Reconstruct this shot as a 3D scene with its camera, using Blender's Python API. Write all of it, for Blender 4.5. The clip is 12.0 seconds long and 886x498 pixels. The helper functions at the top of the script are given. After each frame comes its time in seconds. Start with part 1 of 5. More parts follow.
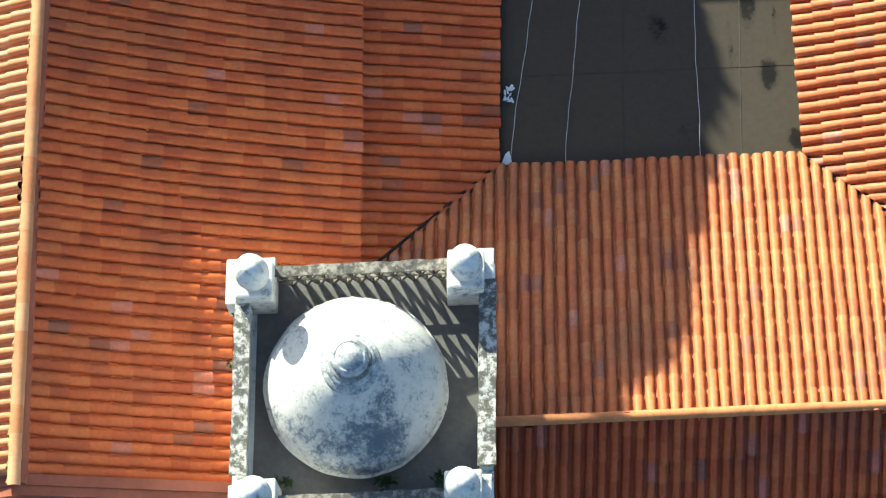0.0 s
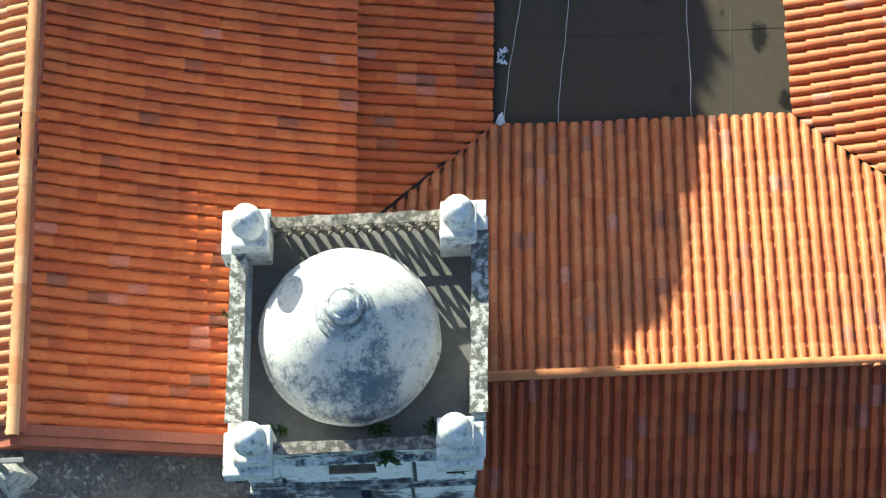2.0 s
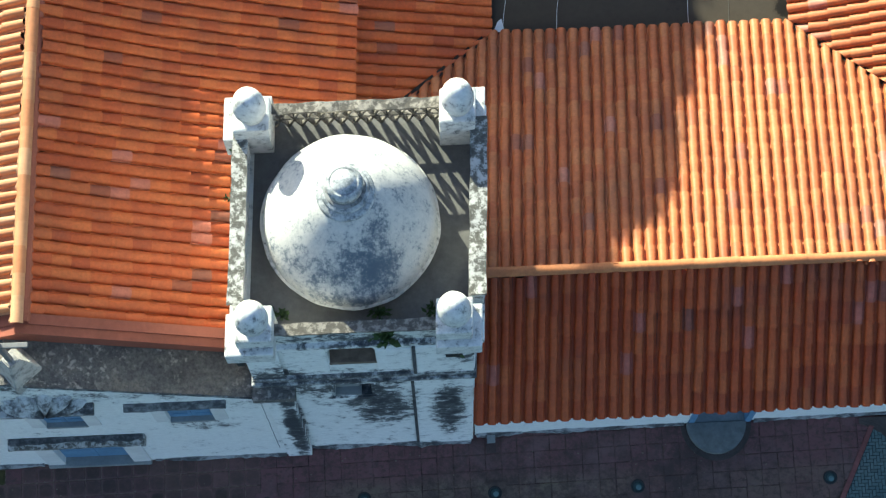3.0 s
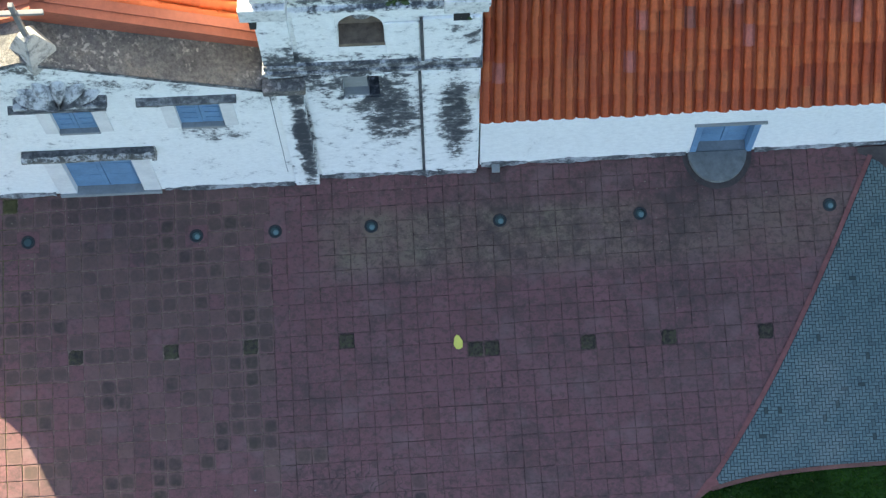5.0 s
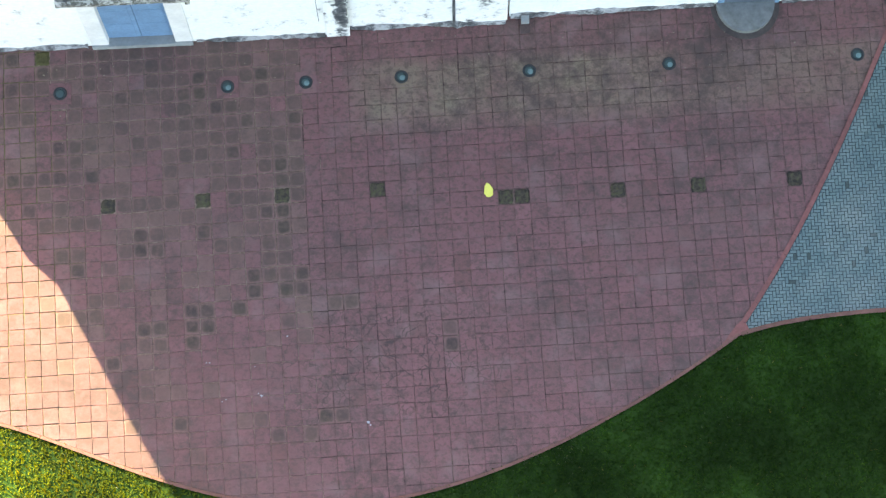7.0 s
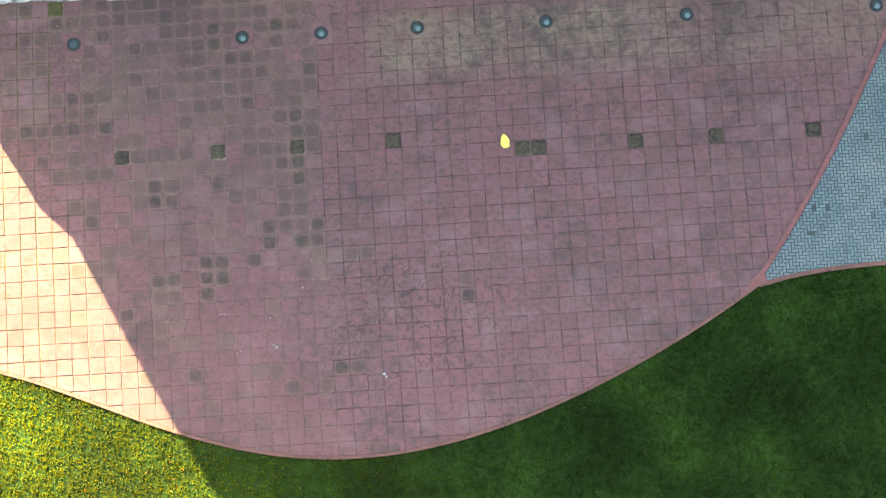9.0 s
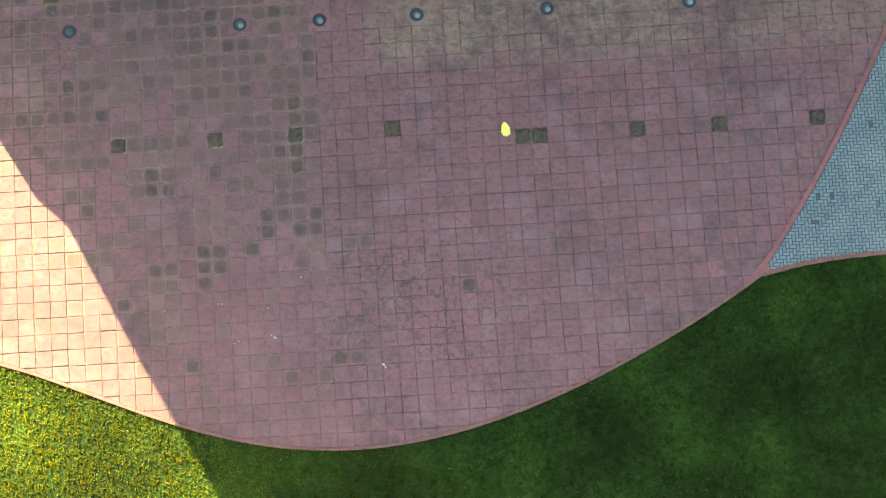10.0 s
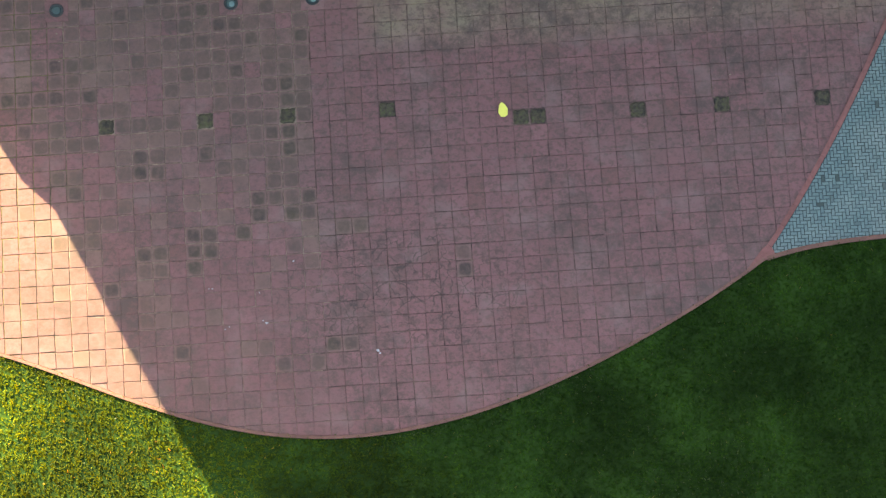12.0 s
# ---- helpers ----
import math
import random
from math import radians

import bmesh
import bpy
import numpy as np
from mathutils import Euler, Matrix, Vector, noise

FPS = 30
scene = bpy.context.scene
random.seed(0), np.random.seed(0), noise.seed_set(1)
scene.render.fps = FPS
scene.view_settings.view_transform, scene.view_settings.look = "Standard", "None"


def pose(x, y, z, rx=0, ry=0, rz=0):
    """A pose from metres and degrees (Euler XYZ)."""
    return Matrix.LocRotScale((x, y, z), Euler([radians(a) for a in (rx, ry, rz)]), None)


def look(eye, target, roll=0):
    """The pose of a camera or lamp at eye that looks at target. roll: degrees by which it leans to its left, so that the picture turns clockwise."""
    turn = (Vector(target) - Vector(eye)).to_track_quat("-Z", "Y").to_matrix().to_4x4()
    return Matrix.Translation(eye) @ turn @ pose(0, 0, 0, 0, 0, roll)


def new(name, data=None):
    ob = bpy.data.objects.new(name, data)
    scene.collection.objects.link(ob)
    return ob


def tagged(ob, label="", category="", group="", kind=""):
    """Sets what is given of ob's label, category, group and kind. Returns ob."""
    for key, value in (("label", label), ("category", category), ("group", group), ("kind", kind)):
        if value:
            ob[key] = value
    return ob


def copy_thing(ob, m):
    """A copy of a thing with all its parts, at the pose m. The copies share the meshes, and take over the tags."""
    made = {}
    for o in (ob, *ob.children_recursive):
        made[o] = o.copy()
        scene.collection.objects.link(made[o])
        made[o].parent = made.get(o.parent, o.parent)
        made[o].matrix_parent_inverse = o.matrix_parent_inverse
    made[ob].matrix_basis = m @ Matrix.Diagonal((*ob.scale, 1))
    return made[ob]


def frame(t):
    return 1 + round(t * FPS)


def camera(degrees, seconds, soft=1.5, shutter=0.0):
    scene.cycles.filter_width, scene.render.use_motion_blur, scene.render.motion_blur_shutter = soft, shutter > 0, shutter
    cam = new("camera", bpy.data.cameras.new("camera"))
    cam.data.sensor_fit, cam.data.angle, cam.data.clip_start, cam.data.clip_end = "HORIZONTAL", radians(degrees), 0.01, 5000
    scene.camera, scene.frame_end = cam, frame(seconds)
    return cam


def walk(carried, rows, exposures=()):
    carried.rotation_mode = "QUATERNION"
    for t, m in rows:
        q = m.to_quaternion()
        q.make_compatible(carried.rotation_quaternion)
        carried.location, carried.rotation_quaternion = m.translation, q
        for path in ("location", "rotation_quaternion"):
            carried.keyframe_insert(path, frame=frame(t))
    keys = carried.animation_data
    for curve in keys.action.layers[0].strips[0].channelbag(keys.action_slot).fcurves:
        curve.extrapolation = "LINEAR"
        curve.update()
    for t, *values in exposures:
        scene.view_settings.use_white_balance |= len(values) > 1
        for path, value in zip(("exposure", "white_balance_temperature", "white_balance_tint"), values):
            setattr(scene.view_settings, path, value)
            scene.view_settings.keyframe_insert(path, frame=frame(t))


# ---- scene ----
# ---------------------------------------------------------------- camera
cam = camera(19.81, 12.0, 1.3)
PATH = [
    (0.0, -0.670, -5.806, 52.014, 13.679, 0.405, -2.510),
    (0.5, -0.641, -5.796, 52.164, 13.697, 0.420, -2.479),
    (1.0, -0.632, -5.819, 52.257, 13.710, 0.391, -2.463),
    (1.5, -0.616, -6.169, 52.355, 13.719, 0.360, -2.461),
    (2.0, -0.617, -6.740, 52.385, 13.708, 0.359, -2.465),
    (2.5, -0.648, -7.632, 52.421, 13.718, 0.363, -2.474),
    (2.7, -0.651, -8.023, 52.417, 13.727, 0.382, -2.464),
    (4.3, -0.970, -12.346, 52.157, 13.703, 0.297, -2.514),
    (4.5, -1.003, -12.887, 52.074, 13.671, 0.308, -2.556),
    (5.0, -1.138, -14.448, 51.876, 13.774, 0.298, -2.564),
    (5.5, -1.306, -15.815, 51.714, 13.843, 0.366, -2.577),
    (6.0, -1.532, -16.603, 51.633, 13.843, 0.368, -2.627),
    (6.5, -1.691, -17.071, 51.557, 13.826, 0.385, -2.651),
    (7.0, -1.852, -17.600, 51.370, 13.814, 0.401, -2.667),
    (9.0, -2.202, -18.465, 50.783, 13.798, 0.431, -2.646),
    (9.5, -2.201, -18.514, 50.506, 13.790, 0.440, -2.653),
    (10.0, -2.200, -18.528, 50.161, 13.785, 0.444, -2.661),
    (10.5, -2.188, -18.546, 49.868, 13.784, 0.450, -2.674),
    (11.0, -2.175, -18.547, 49.542, 13.783, 0.455, -2.691),
    (11.5, -2.140, -18.538, 49.219, 13.782, 0.457, -2.662),
    (12.0, -2.120, -18.560, 48.888, 13.784, 0.462, -2.689),
]
EXPO = [(0.0, 1.84, 5550, 4), (2.7, 1.8, 5550, 4), (4.3, 2.38, 5850, 9), (5.0, 2.9, 6300, 11), (5.5, 3.25, 6700, 12), (6.2, 3.58, 7050, 12), (7.0, 3.8, 7600, 12), (9.0, 4.28, 8300, 14), (10.0, 4.12, 8350, 12), (11.0, 3.82, 8350, 11), (12.0, 3.78, 8350, 10)]
walk(cam, [(t, pose(x, y, z, rx, ry, rz)) for t, x, y, z, rx, ry, rz in PATH], EXPO)

# ---------------------------------------------------------------- light
SUN_UP = 22.0                      # degrees above the horizon
SUN_WAY = Vector((0.5, -0.866, 0))  # the way its light travels over the ground
world = bpy.data.worlds.new("sky")
scene.world = world
world.use_nodes = True
wn = world.node_tree
sky = wn.nodes.new("ShaderNodeTexSky")
sky.sky_type, sky.sun_disc = "NISHITA", False
sky.sun_elevation = radians(SUN_UP)
sky.sun_rotation = math.atan2(-SUN_WAY.x, -SUN_WAY.y)
sky.air_density, sky.dust_density = 1.0, 1.5
wn.nodes["Background"].inputs["Strength"].default_value = 0.065
wn.links.new(sky.outputs[0], wn.nodes["Background"].inputs["Color"])
sun = new("sun", bpy.data.lights.new("sun", "SUN"))
sun.data.energy, sun.data.angle, sun.data.color = 4.0, radians(0.55), (1.0, 0.92, 0.64)
sun.matrix_world = look((0, 0, 60), Vector((0, 0, 60)) + SUN_WAY.normalized() * math.cos(radians(SUN_UP)) - Vector((0, 0, math.sin(radians(SUN_UP)))))


# ---------------------------------------------------------------- materials
def ramp(nt, src, stops, mode="LINEAR"):
    n = nt.nodes.new("ShaderNodeValToRGB")
    n.color_ramp.interpolation = mode
    els = n.color_ramp.elements
    while len(els) < len(stops):
        els.new(0.5)
    for e, (p, c) in zip(els, stops):
        e.position, e.color = p, (*c, 1) if len(c) == 3 else c
    nt.links.new(src, n.inputs[0])
    return n.outputs[0]


def grey(v):
    return (v, v, v)


def noise_of(nt, co, scale, detail=5, rough=0.6, stretch=(1, 1, 1)):
    m = nt.nodes.new("ShaderNodeMapping")
    m.inputs["Scale"].default_value = stretch
    nt.links.new(co, m.inputs[0])
    n = nt.nodes.new("ShaderNodeTexNoise")
    n.inputs["Scale"].default_value, n.inputs["Detail"].default_value, n.inputs["Roughness"].default_value = scale, detail, rough
    nt.links.new(m.outputs[0], n.inputs["Vector"])
    return n.outputs["Fac"]


def mix(nt, fac, a, b, mode="MIX"):
    n = nt.nodes.new("ShaderNodeMix")
    n.data_type, n.blend_type = "RGBA", mode
    for sock, v in ((n.inputs[0], fac), (n.inputs[6], a), (n.inputs[7], b)):
        if isinstance(v, (int, float)):
            sock.default_value = v
        elif isinstance(v, tuple):
            sock.default_value = (*v, 1)
        else:
            nt.links.new(v, sock)
    return n.outputs[2]


def maths(nt, op, a, b):
    n = nt.nodes.new("ShaderNodeMath")
    n.operation = op
    for sock, v in zip(n.inputs, (a, b)):
        if isinstance(v, (int, float)):
            sock.default_value = v
        else:
            nt.links.new(v, sock)
    return n.outputs[0]


def material(name, rough=0.85, metal=0.0):
    m = bpy.data.materials.new(name)
    m.use_nodes = True
    nt = m.node_tree
    b = nt.nodes["Principled BSDF"]
    b.inputs["Roughness"].default_value, b.inputs["Metallic"].default_value = rough, metal
    geo = nt.nodes.new("ShaderNodeNewGeometry")
    return m, nt, b, geo.outputs["Position"]


def bump(nt, b, src, strength=0.4, dist=0.01):
    n = nt.nodes.new("ShaderNodeBump")
    n.inputs["Strength"].default_value, n.inputs["Distance"].default_value = strength, dist
    nt.links.new(src, n.inputs["Height"])
    nt.links.new(n.outputs[0], b.inputs["Normal"])


def chance(nt, island):
    """A random value for each piece: by object, or by island where the pieces are joined."""
    if island:
        return nt.nodes.new("ShaderNodeNewGeometry").outputs["Random Per Island"]
    return nt.nodes.new("ShaderNodeObjectInfo").outputs["Random"]


def pieces(name, stops, grain, stain, rough=0.85, island=False, scale=9.0, big=0.7, bumpy=0.5, damp=False):
    """Fired or cast pieces: each its own tone, with grain and larger weathering over all of them."""
    m, nt, b, co = material(name, rough)
    tone = ramp(nt, chance(nt, island), stops, "CONSTANT")
    fine = noise_of(nt, co, scale, 6, 0.7)
    tone = mix(nt, 1.0, tone, ramp(nt, fine, [(0.25, grey(1 - grain)), (0.75, grey(1.0))]), "MULTIPLY")
    wide = noise_of(nt, co, big, 5, 0.65)
    tone = mix(nt, ramp(nt, wide, [(0.48, grey(0)), (0.72, grey(stain[1]))]), tone, stain[0])
    if damp:
        # greenish damp along the foot of the wall
        sep = nt.nodes.new("ShaderNodeSeparateXYZ")
        nt.links.new(co, sep.inputs[0])
        low = noise_of(nt, co, 0.9, 5, 0.6)
        band = maths(nt, "MULTIPLY", ramp(nt, maths(nt, "ADD", maths(nt, "MULTIPLY", sep.outputs[1], 0.2), 0.75), [(0.25, grey(0)), (0.37, grey(1)), (0.55, grey(1)), (0.61, grey(0.05))]),
                     ramp(nt, maths(nt, "ADD", maths(nt, "MULTIPLY", sep.outputs[0], 0.1), 0.5), [(0.14, grey(0)), (0.20, grey(1)), (0.62, grey(1)), (0.85, grey(0.55))]))
        tone = mix(nt, maths(nt, "MULTIPLY", band, ramp(nt, low, [(0.35, grey(0.25)), (0.58, grey(0.72))])), tone, (0.205, 0.172, 0.112))
        # dirt that stays in soft blotches, brown and grey, more of it in some parts of the yard
        part_of = noise_of(nt, co, 0.33, 3, 0.5)
        soil = noise_of(nt, co, 2.8, 8, 0.80)
        heavy = maths(nt, "ADD", soil, maths(nt, "MULTIPLY", maths(nt, "SUBTRACT", part_of, 0.5), 0.55))
        tone = mix(nt, ramp(nt, heavy, [(0.46, grey(0)), (0.55, grey(0.40)), (0.66, grey(0.9))]), tone, (0.082, 0.058, 0.052))
        spots = noise_of(nt, co, 7.5, 5, 0.65, (1, 1.25, 1))
        tone = mix(nt, ramp(nt, spots, [(0.50, grey(0)), (0.62, grey(0.60))]), tone, (0.086, 0.059, 0.051))
        pale = noise_of(nt, co, 1.1, 5, 0.6)
        tone = mix(nt, ramp(nt, pale, [(0.54, grey(0)), (0.68, grey(0.45))]), tone, (0.213, 0.131, 0.122))
        warp = nt.nodes.new("ShaderNodeTexNoise")
        warp.inputs["Scale"].default_value, warp.inputs["Detail"].default_value = 3.0, 4
        nt.links.new(co, warp.inputs["Vector"])
        bent = nt.nodes.new("ShaderNodeVectorMath")
        bent.operation = "MULTIPLY_ADD"
        bent.inputs[1].default_value = (0.5, 0.5, 0)
        nt.links.new(warp.outputs["Color"], bent.inputs[0])
        nt.links.new(co, bent.inputs[2])
        crack = nt.nodes.new("ShaderNodeTexVoronoi")
        crack.feature = "DISTANCE_TO_EDGE"
        crack.inputs["Scale"].default_value = 3.3
        nt.links.new(bent.outputs[0], crack.inputs["Vector"])
        spot = nt.nodes.new("ShaderNodeVectorMath")
        spot.operation = "SUBTRACT"
        spot.inputs[1].default_value = (-2.9, -7.3, 0)
        nt.links.new(co, spot.inputs[0])
        spread = nt.nodes.new("ShaderNodeVectorMath")
        spread.operation = "DIVIDE"
        spread.inputs[1].default_value = (3.4, 1.9, 9)
        nt.links.new(spot.outputs[0], spread.inputs[0])
        reach = nt.nodes.new("ShaderNodeVectorMath")
        reach.operation = "LENGTH"
        nt.links.new(spread.outputs[0], reach.inputs[0])
        some = maths(nt, "MULTIPLY", ramp(nt, reach.outputs["Value"], [(0.45, grey(1)), (1.0, grey(0.10))]), ramp(nt, noise_of(nt, co, 2.7, 4, 0.6), [(0.43, grey(0)), (0.52, grey(1))]))
        line = maths(nt, "MULTIPLY", ramp(nt, crack.outputs["Distance"], [(0.0, grey(0.8)), (0.050, grey(0))]), some)
        tone = mix(nt, line, tone, (0.055, 0.044, 0.038))
    b.inputs["Specular IOR Level"].default_value = 0.15 if damp else 0.25
    nt.links.new(tone, b.inputs["Base Color"])
    bump(nt, b, fine, bumpy, 0.006)
    return m


CLAY = [(0.0, (0.586, 0.175, 0.058)), (0.18, (0.612, 0.198, 0.066)), (0.34, (0.562, 0.161, 0.054)), (0.52, (0.600, 0.189, 0.064)),
        (0.68, (0.524, 0.147, 0.050)), (0.80, (0.625, 0.218, 0.076)), (0.950, (0.600, 0.239, 0.150)), (0.975, (0.412, 0.142, 0.076)), (0.99, (0.428, 0.167, 0.095))]
tile_mat = pieces("clay_tile", CLAY, 0.42, ((0.15, 0.062, 0.038), 0.5), 0.5, False, 13)
tile_mat_joined = pieces("clay_tile_joined", CLAY, 0.42, ((0.15, 0.062, 0.038), 0.5), 0.5, True, 13)
RED_CLAY = [(0.0, (0.640, 0.138, 0.034)), (0.18, (0.680, 0.157, 0.040)), (0.34, (0.590, 0.118, 0.030)), (0.52, (0.650, 0.144, 0.039)),
            (0.68, (0.540, 0.105, 0.029)), (0.80, (0.700, 0.173, 0.044)), (0.945, (0.640, 0.202, 0.118)), (0.970, (0.400, 0.110, 0.050)), (0.988, (0.370, 0.127, 0.071))]
# the red clay scaled darker, for the wing's front slope
DARK_CLAY = [(at, (0.78 * red, 0.76 * green, 0.86 * blue)) for at, (red, green, blue) in RED_CLAY]
dark_tile_mat = pieces("dark_clay_tile", DARK_CLAY, 0.45, ((0.11, 0.050, 0.034), 0.55), 0.5, False, 13)
dark_tile_joined = pieces("dark_clay_tile_joined", DARK_CLAY, 0.45, ((0.11, 0.050, 0.034), 0.55), 0.5, True, 13)
red_tile_mat = pieces("red_clay_tile", RED_CLAY, 0.36, ((0.17, 0.058, 0.032), 0.45), 0.5, False, 13)
red_tile_joined = pieces("red_clay_tile_joined", RED_CLAY, 0.36, ((0.17, 0.058, 0.032), 0.45), 0.5, True, 13)
# paler than the slopes: sunlight on the wing ridge is put into this clay
sunlit_ridge_mat = pieces("sunlit_ridge_clay", [(0.0, (0.64, 0.25, 0.092)), (0.5, (0.61, 0.225, 0.082))], 0.36, ((0.22, 0.10, 0.06), 0.4), 0.6, False, 13)
# partly bleached clay; the sun on outer slope and ridge is painted in
BLEACHED_SUNLIT = [(0.0, (0.560, 0.250, 0.110)), (0.3, (0.600, 0.290, 0.135)), (0.6, (0.530, 0.215, 0.090)), (0.85, (0.620, 0.330, 0.170))]
pale_tile_mat = pieces("bleached_sunlit_tile", BLEACHED_SUNLIT, 0.28, ((0.30, 0.16, 0.09), 0.4), 0.5)
pale_tile_joined = pieces("bleached_sunlit_tile_joined", BLEACHED_SUNLIT, 0.28, ((0.30, 0.16, 0.09), 0.4), 0.5, True)
SLAB = [(0.0, (0.203, 0.097, 0.095)), (0.2, (0.212, 0.101, 0.099)), (0.38, (0.194, 0.094, 0.091)), (0.55, (0.207, 0.100, 0.097)),
        (0.72, (0.201, 0.098, 0.096)), (0.90, (0.228, 0.109, 0.107)), (0.96, (0.180, 0.088, 0.082))]
slab_mat = pieces("paving_slab", SLAB, 0.25, ((0.14, 0.10, 0.09), 0.5), 0.9, False, 14, 0.55, damp=True)
slab_mat_joined = pieces("paving_slab_joined", SLAB, 0.25, ((0.14, 0.10, 0.09), 0.5), 0.9, True, 14, 0.55, damp=True)


def worn_slab(name, core, low, high, inner, outer, wander):
    """A slab whose face has worn dark in the middle, with its reddish rim left; every slab to its own degree."""
    m, nt, b, co = material(name, 0.9)
    b.inputs["Specular IOR Level"].default_value = 0.15
    luck = nt.nodes.new("ShaderNodeObjectInfo").outputs["Random"]
    fine = noise_of(nt, co, 14, 6, 0.7)
    rim = ramp(nt, noise_of(nt, co, 1.1, 3, 0.5), [(0.35, (0.196, 0.106, 0.097)), (0.65, (0.188, 0.114, 0.096))])
    rim = mix(nt, 1.0, rim, ramp(nt, fine, [(0.25, grey(0.8)), (0.75, grey(1.0))]), "MULTIPLY")
    tint = nt.nodes.new("ShaderNodeTexCoord")
    mid = nt.nodes.new("ShaderNodeVectorMath")
    mid.operation = "SUBTRACT"
    mid.inputs[1].default_value = (0.5, 0.5, 0.5)
    nt.links.new(tint.outputs["Generated"], mid.inputs[0])
    off = nt.nodes.new("ShaderNodeVectorMath")
    off.operation = "ABSOLUTE"
    nt.links.new(mid.outputs[0], off.inputs[0])
    axes = nt.nodes.new("ShaderNodeSeparateXYZ")
    nt.links.new(off.outputs[0], axes.inputs[0])
    waves = [maths(nt, "ADD", axes.outputs[k], maths(nt, "MULTIPLY", maths(nt, "SUBTRACT", noise_of(nt, co, 4.0 + k, 4, 0.6), 0.5), wander)) for k in (0, 1)]
    power = [maths(nt, "POWER", maths(nt, "MAXIMUM", w, 0.0), 4.0) for w in waves]
    far = maths(nt, "POWER", maths(nt, "ADD", *power), 0.25)
    fill = ramp(nt, far, [(inner, grey(1)), (outer, grey(0))])
    degree = maths(nt, "ADD", maths(nt, "MULTIPLY", luck, high - low), low)
    fill = maths(nt, "MULTIPLY", maths(nt, "MULTIPLY", fill, degree), ramp(nt, noise_of(nt, co, 8.0, 5, 0.65), [(0.34, grey(0.55)), (0.56, grey(1))]))
    middle = mix(nt, ramp(nt, noise_of(nt, co, 1.7, 3, 0.5), [(0.40, grey(0)), (0.62, grey(1))]), core[0], core[1])
    tone = mix(nt, fill, rim, middle)
    tone = mix(nt, ramp(nt, noise_of(nt, co, 2.8, 8, 0.80), [(0.46, grey(0)), (0.66, grey(0.8))]), tone, (0.082, 0.058, 0.050))
    nt.links.new(tone, b.inputs["Base Color"])
    bump(nt, b, fine, 0.5, 0.006)
    return m


worn_mat = worn_slab("worn_slab", ((0.050, 0.038, 0.034), (0.062, 0.049, 0.036)), 0.45, 1.0, 0.32, 0.47, 0.36)
faded_mat = worn_slab("faded_slab", ((0.100, 0.063, 0.055), (0.088, 0.061, 0.049)), 0.0, 1.1, 0.38, 0.46, 0.16)
HERR = [(0.0, (0.130, 0.186, 0.182)), (0.25, (0.146, 0.206, 0.198)), (0.5, (0.119, 0.173, 0.170)), (0.75, (0.137, 0.194, 0.188)), (0.95, (0.105, 0.146, 0.141)), (0.990, (0.066, 0.088, 0.082))]
block_mat = pieces("grey_block", HERR, 0.25, ((0.25, 0.27, 0.24), 0.5), 0.9, False, 18, 0.8)
block_mat_joined = pieces("grey_block_joined", HERR, 0.25, ((0.25, 0.27, 0.24), 0.5), 0.9, True, 18, 0.8)


def plain(name, colour, rough=0.8, metal=0.0, vary=0.2, scale=12.0, big=1.2, strength=0.3, dist=0.006):
    m, nt, b, co = material(name, rough, metal)
    fine = noise_of(nt, co, scale, 6, 0.7)
    wide = noise_of(nt, co, big, 4, 0.6)
    c = mix(nt, 1.0, colour, ramp(nt, fine, [(0.25, grey(1 - vary)), (0.75, grey(1.0))]), "MULTIPLY")
    c = mix(nt, 1.0, c, ramp(nt, wide, [(0.3, grey(1 - vary)), (0.7, grey(1.0))]), "MULTIPLY")
    nt.links.new(c, b.inputs["Base Color"])
    bump(nt, b, fine, strength, dist)
    return m


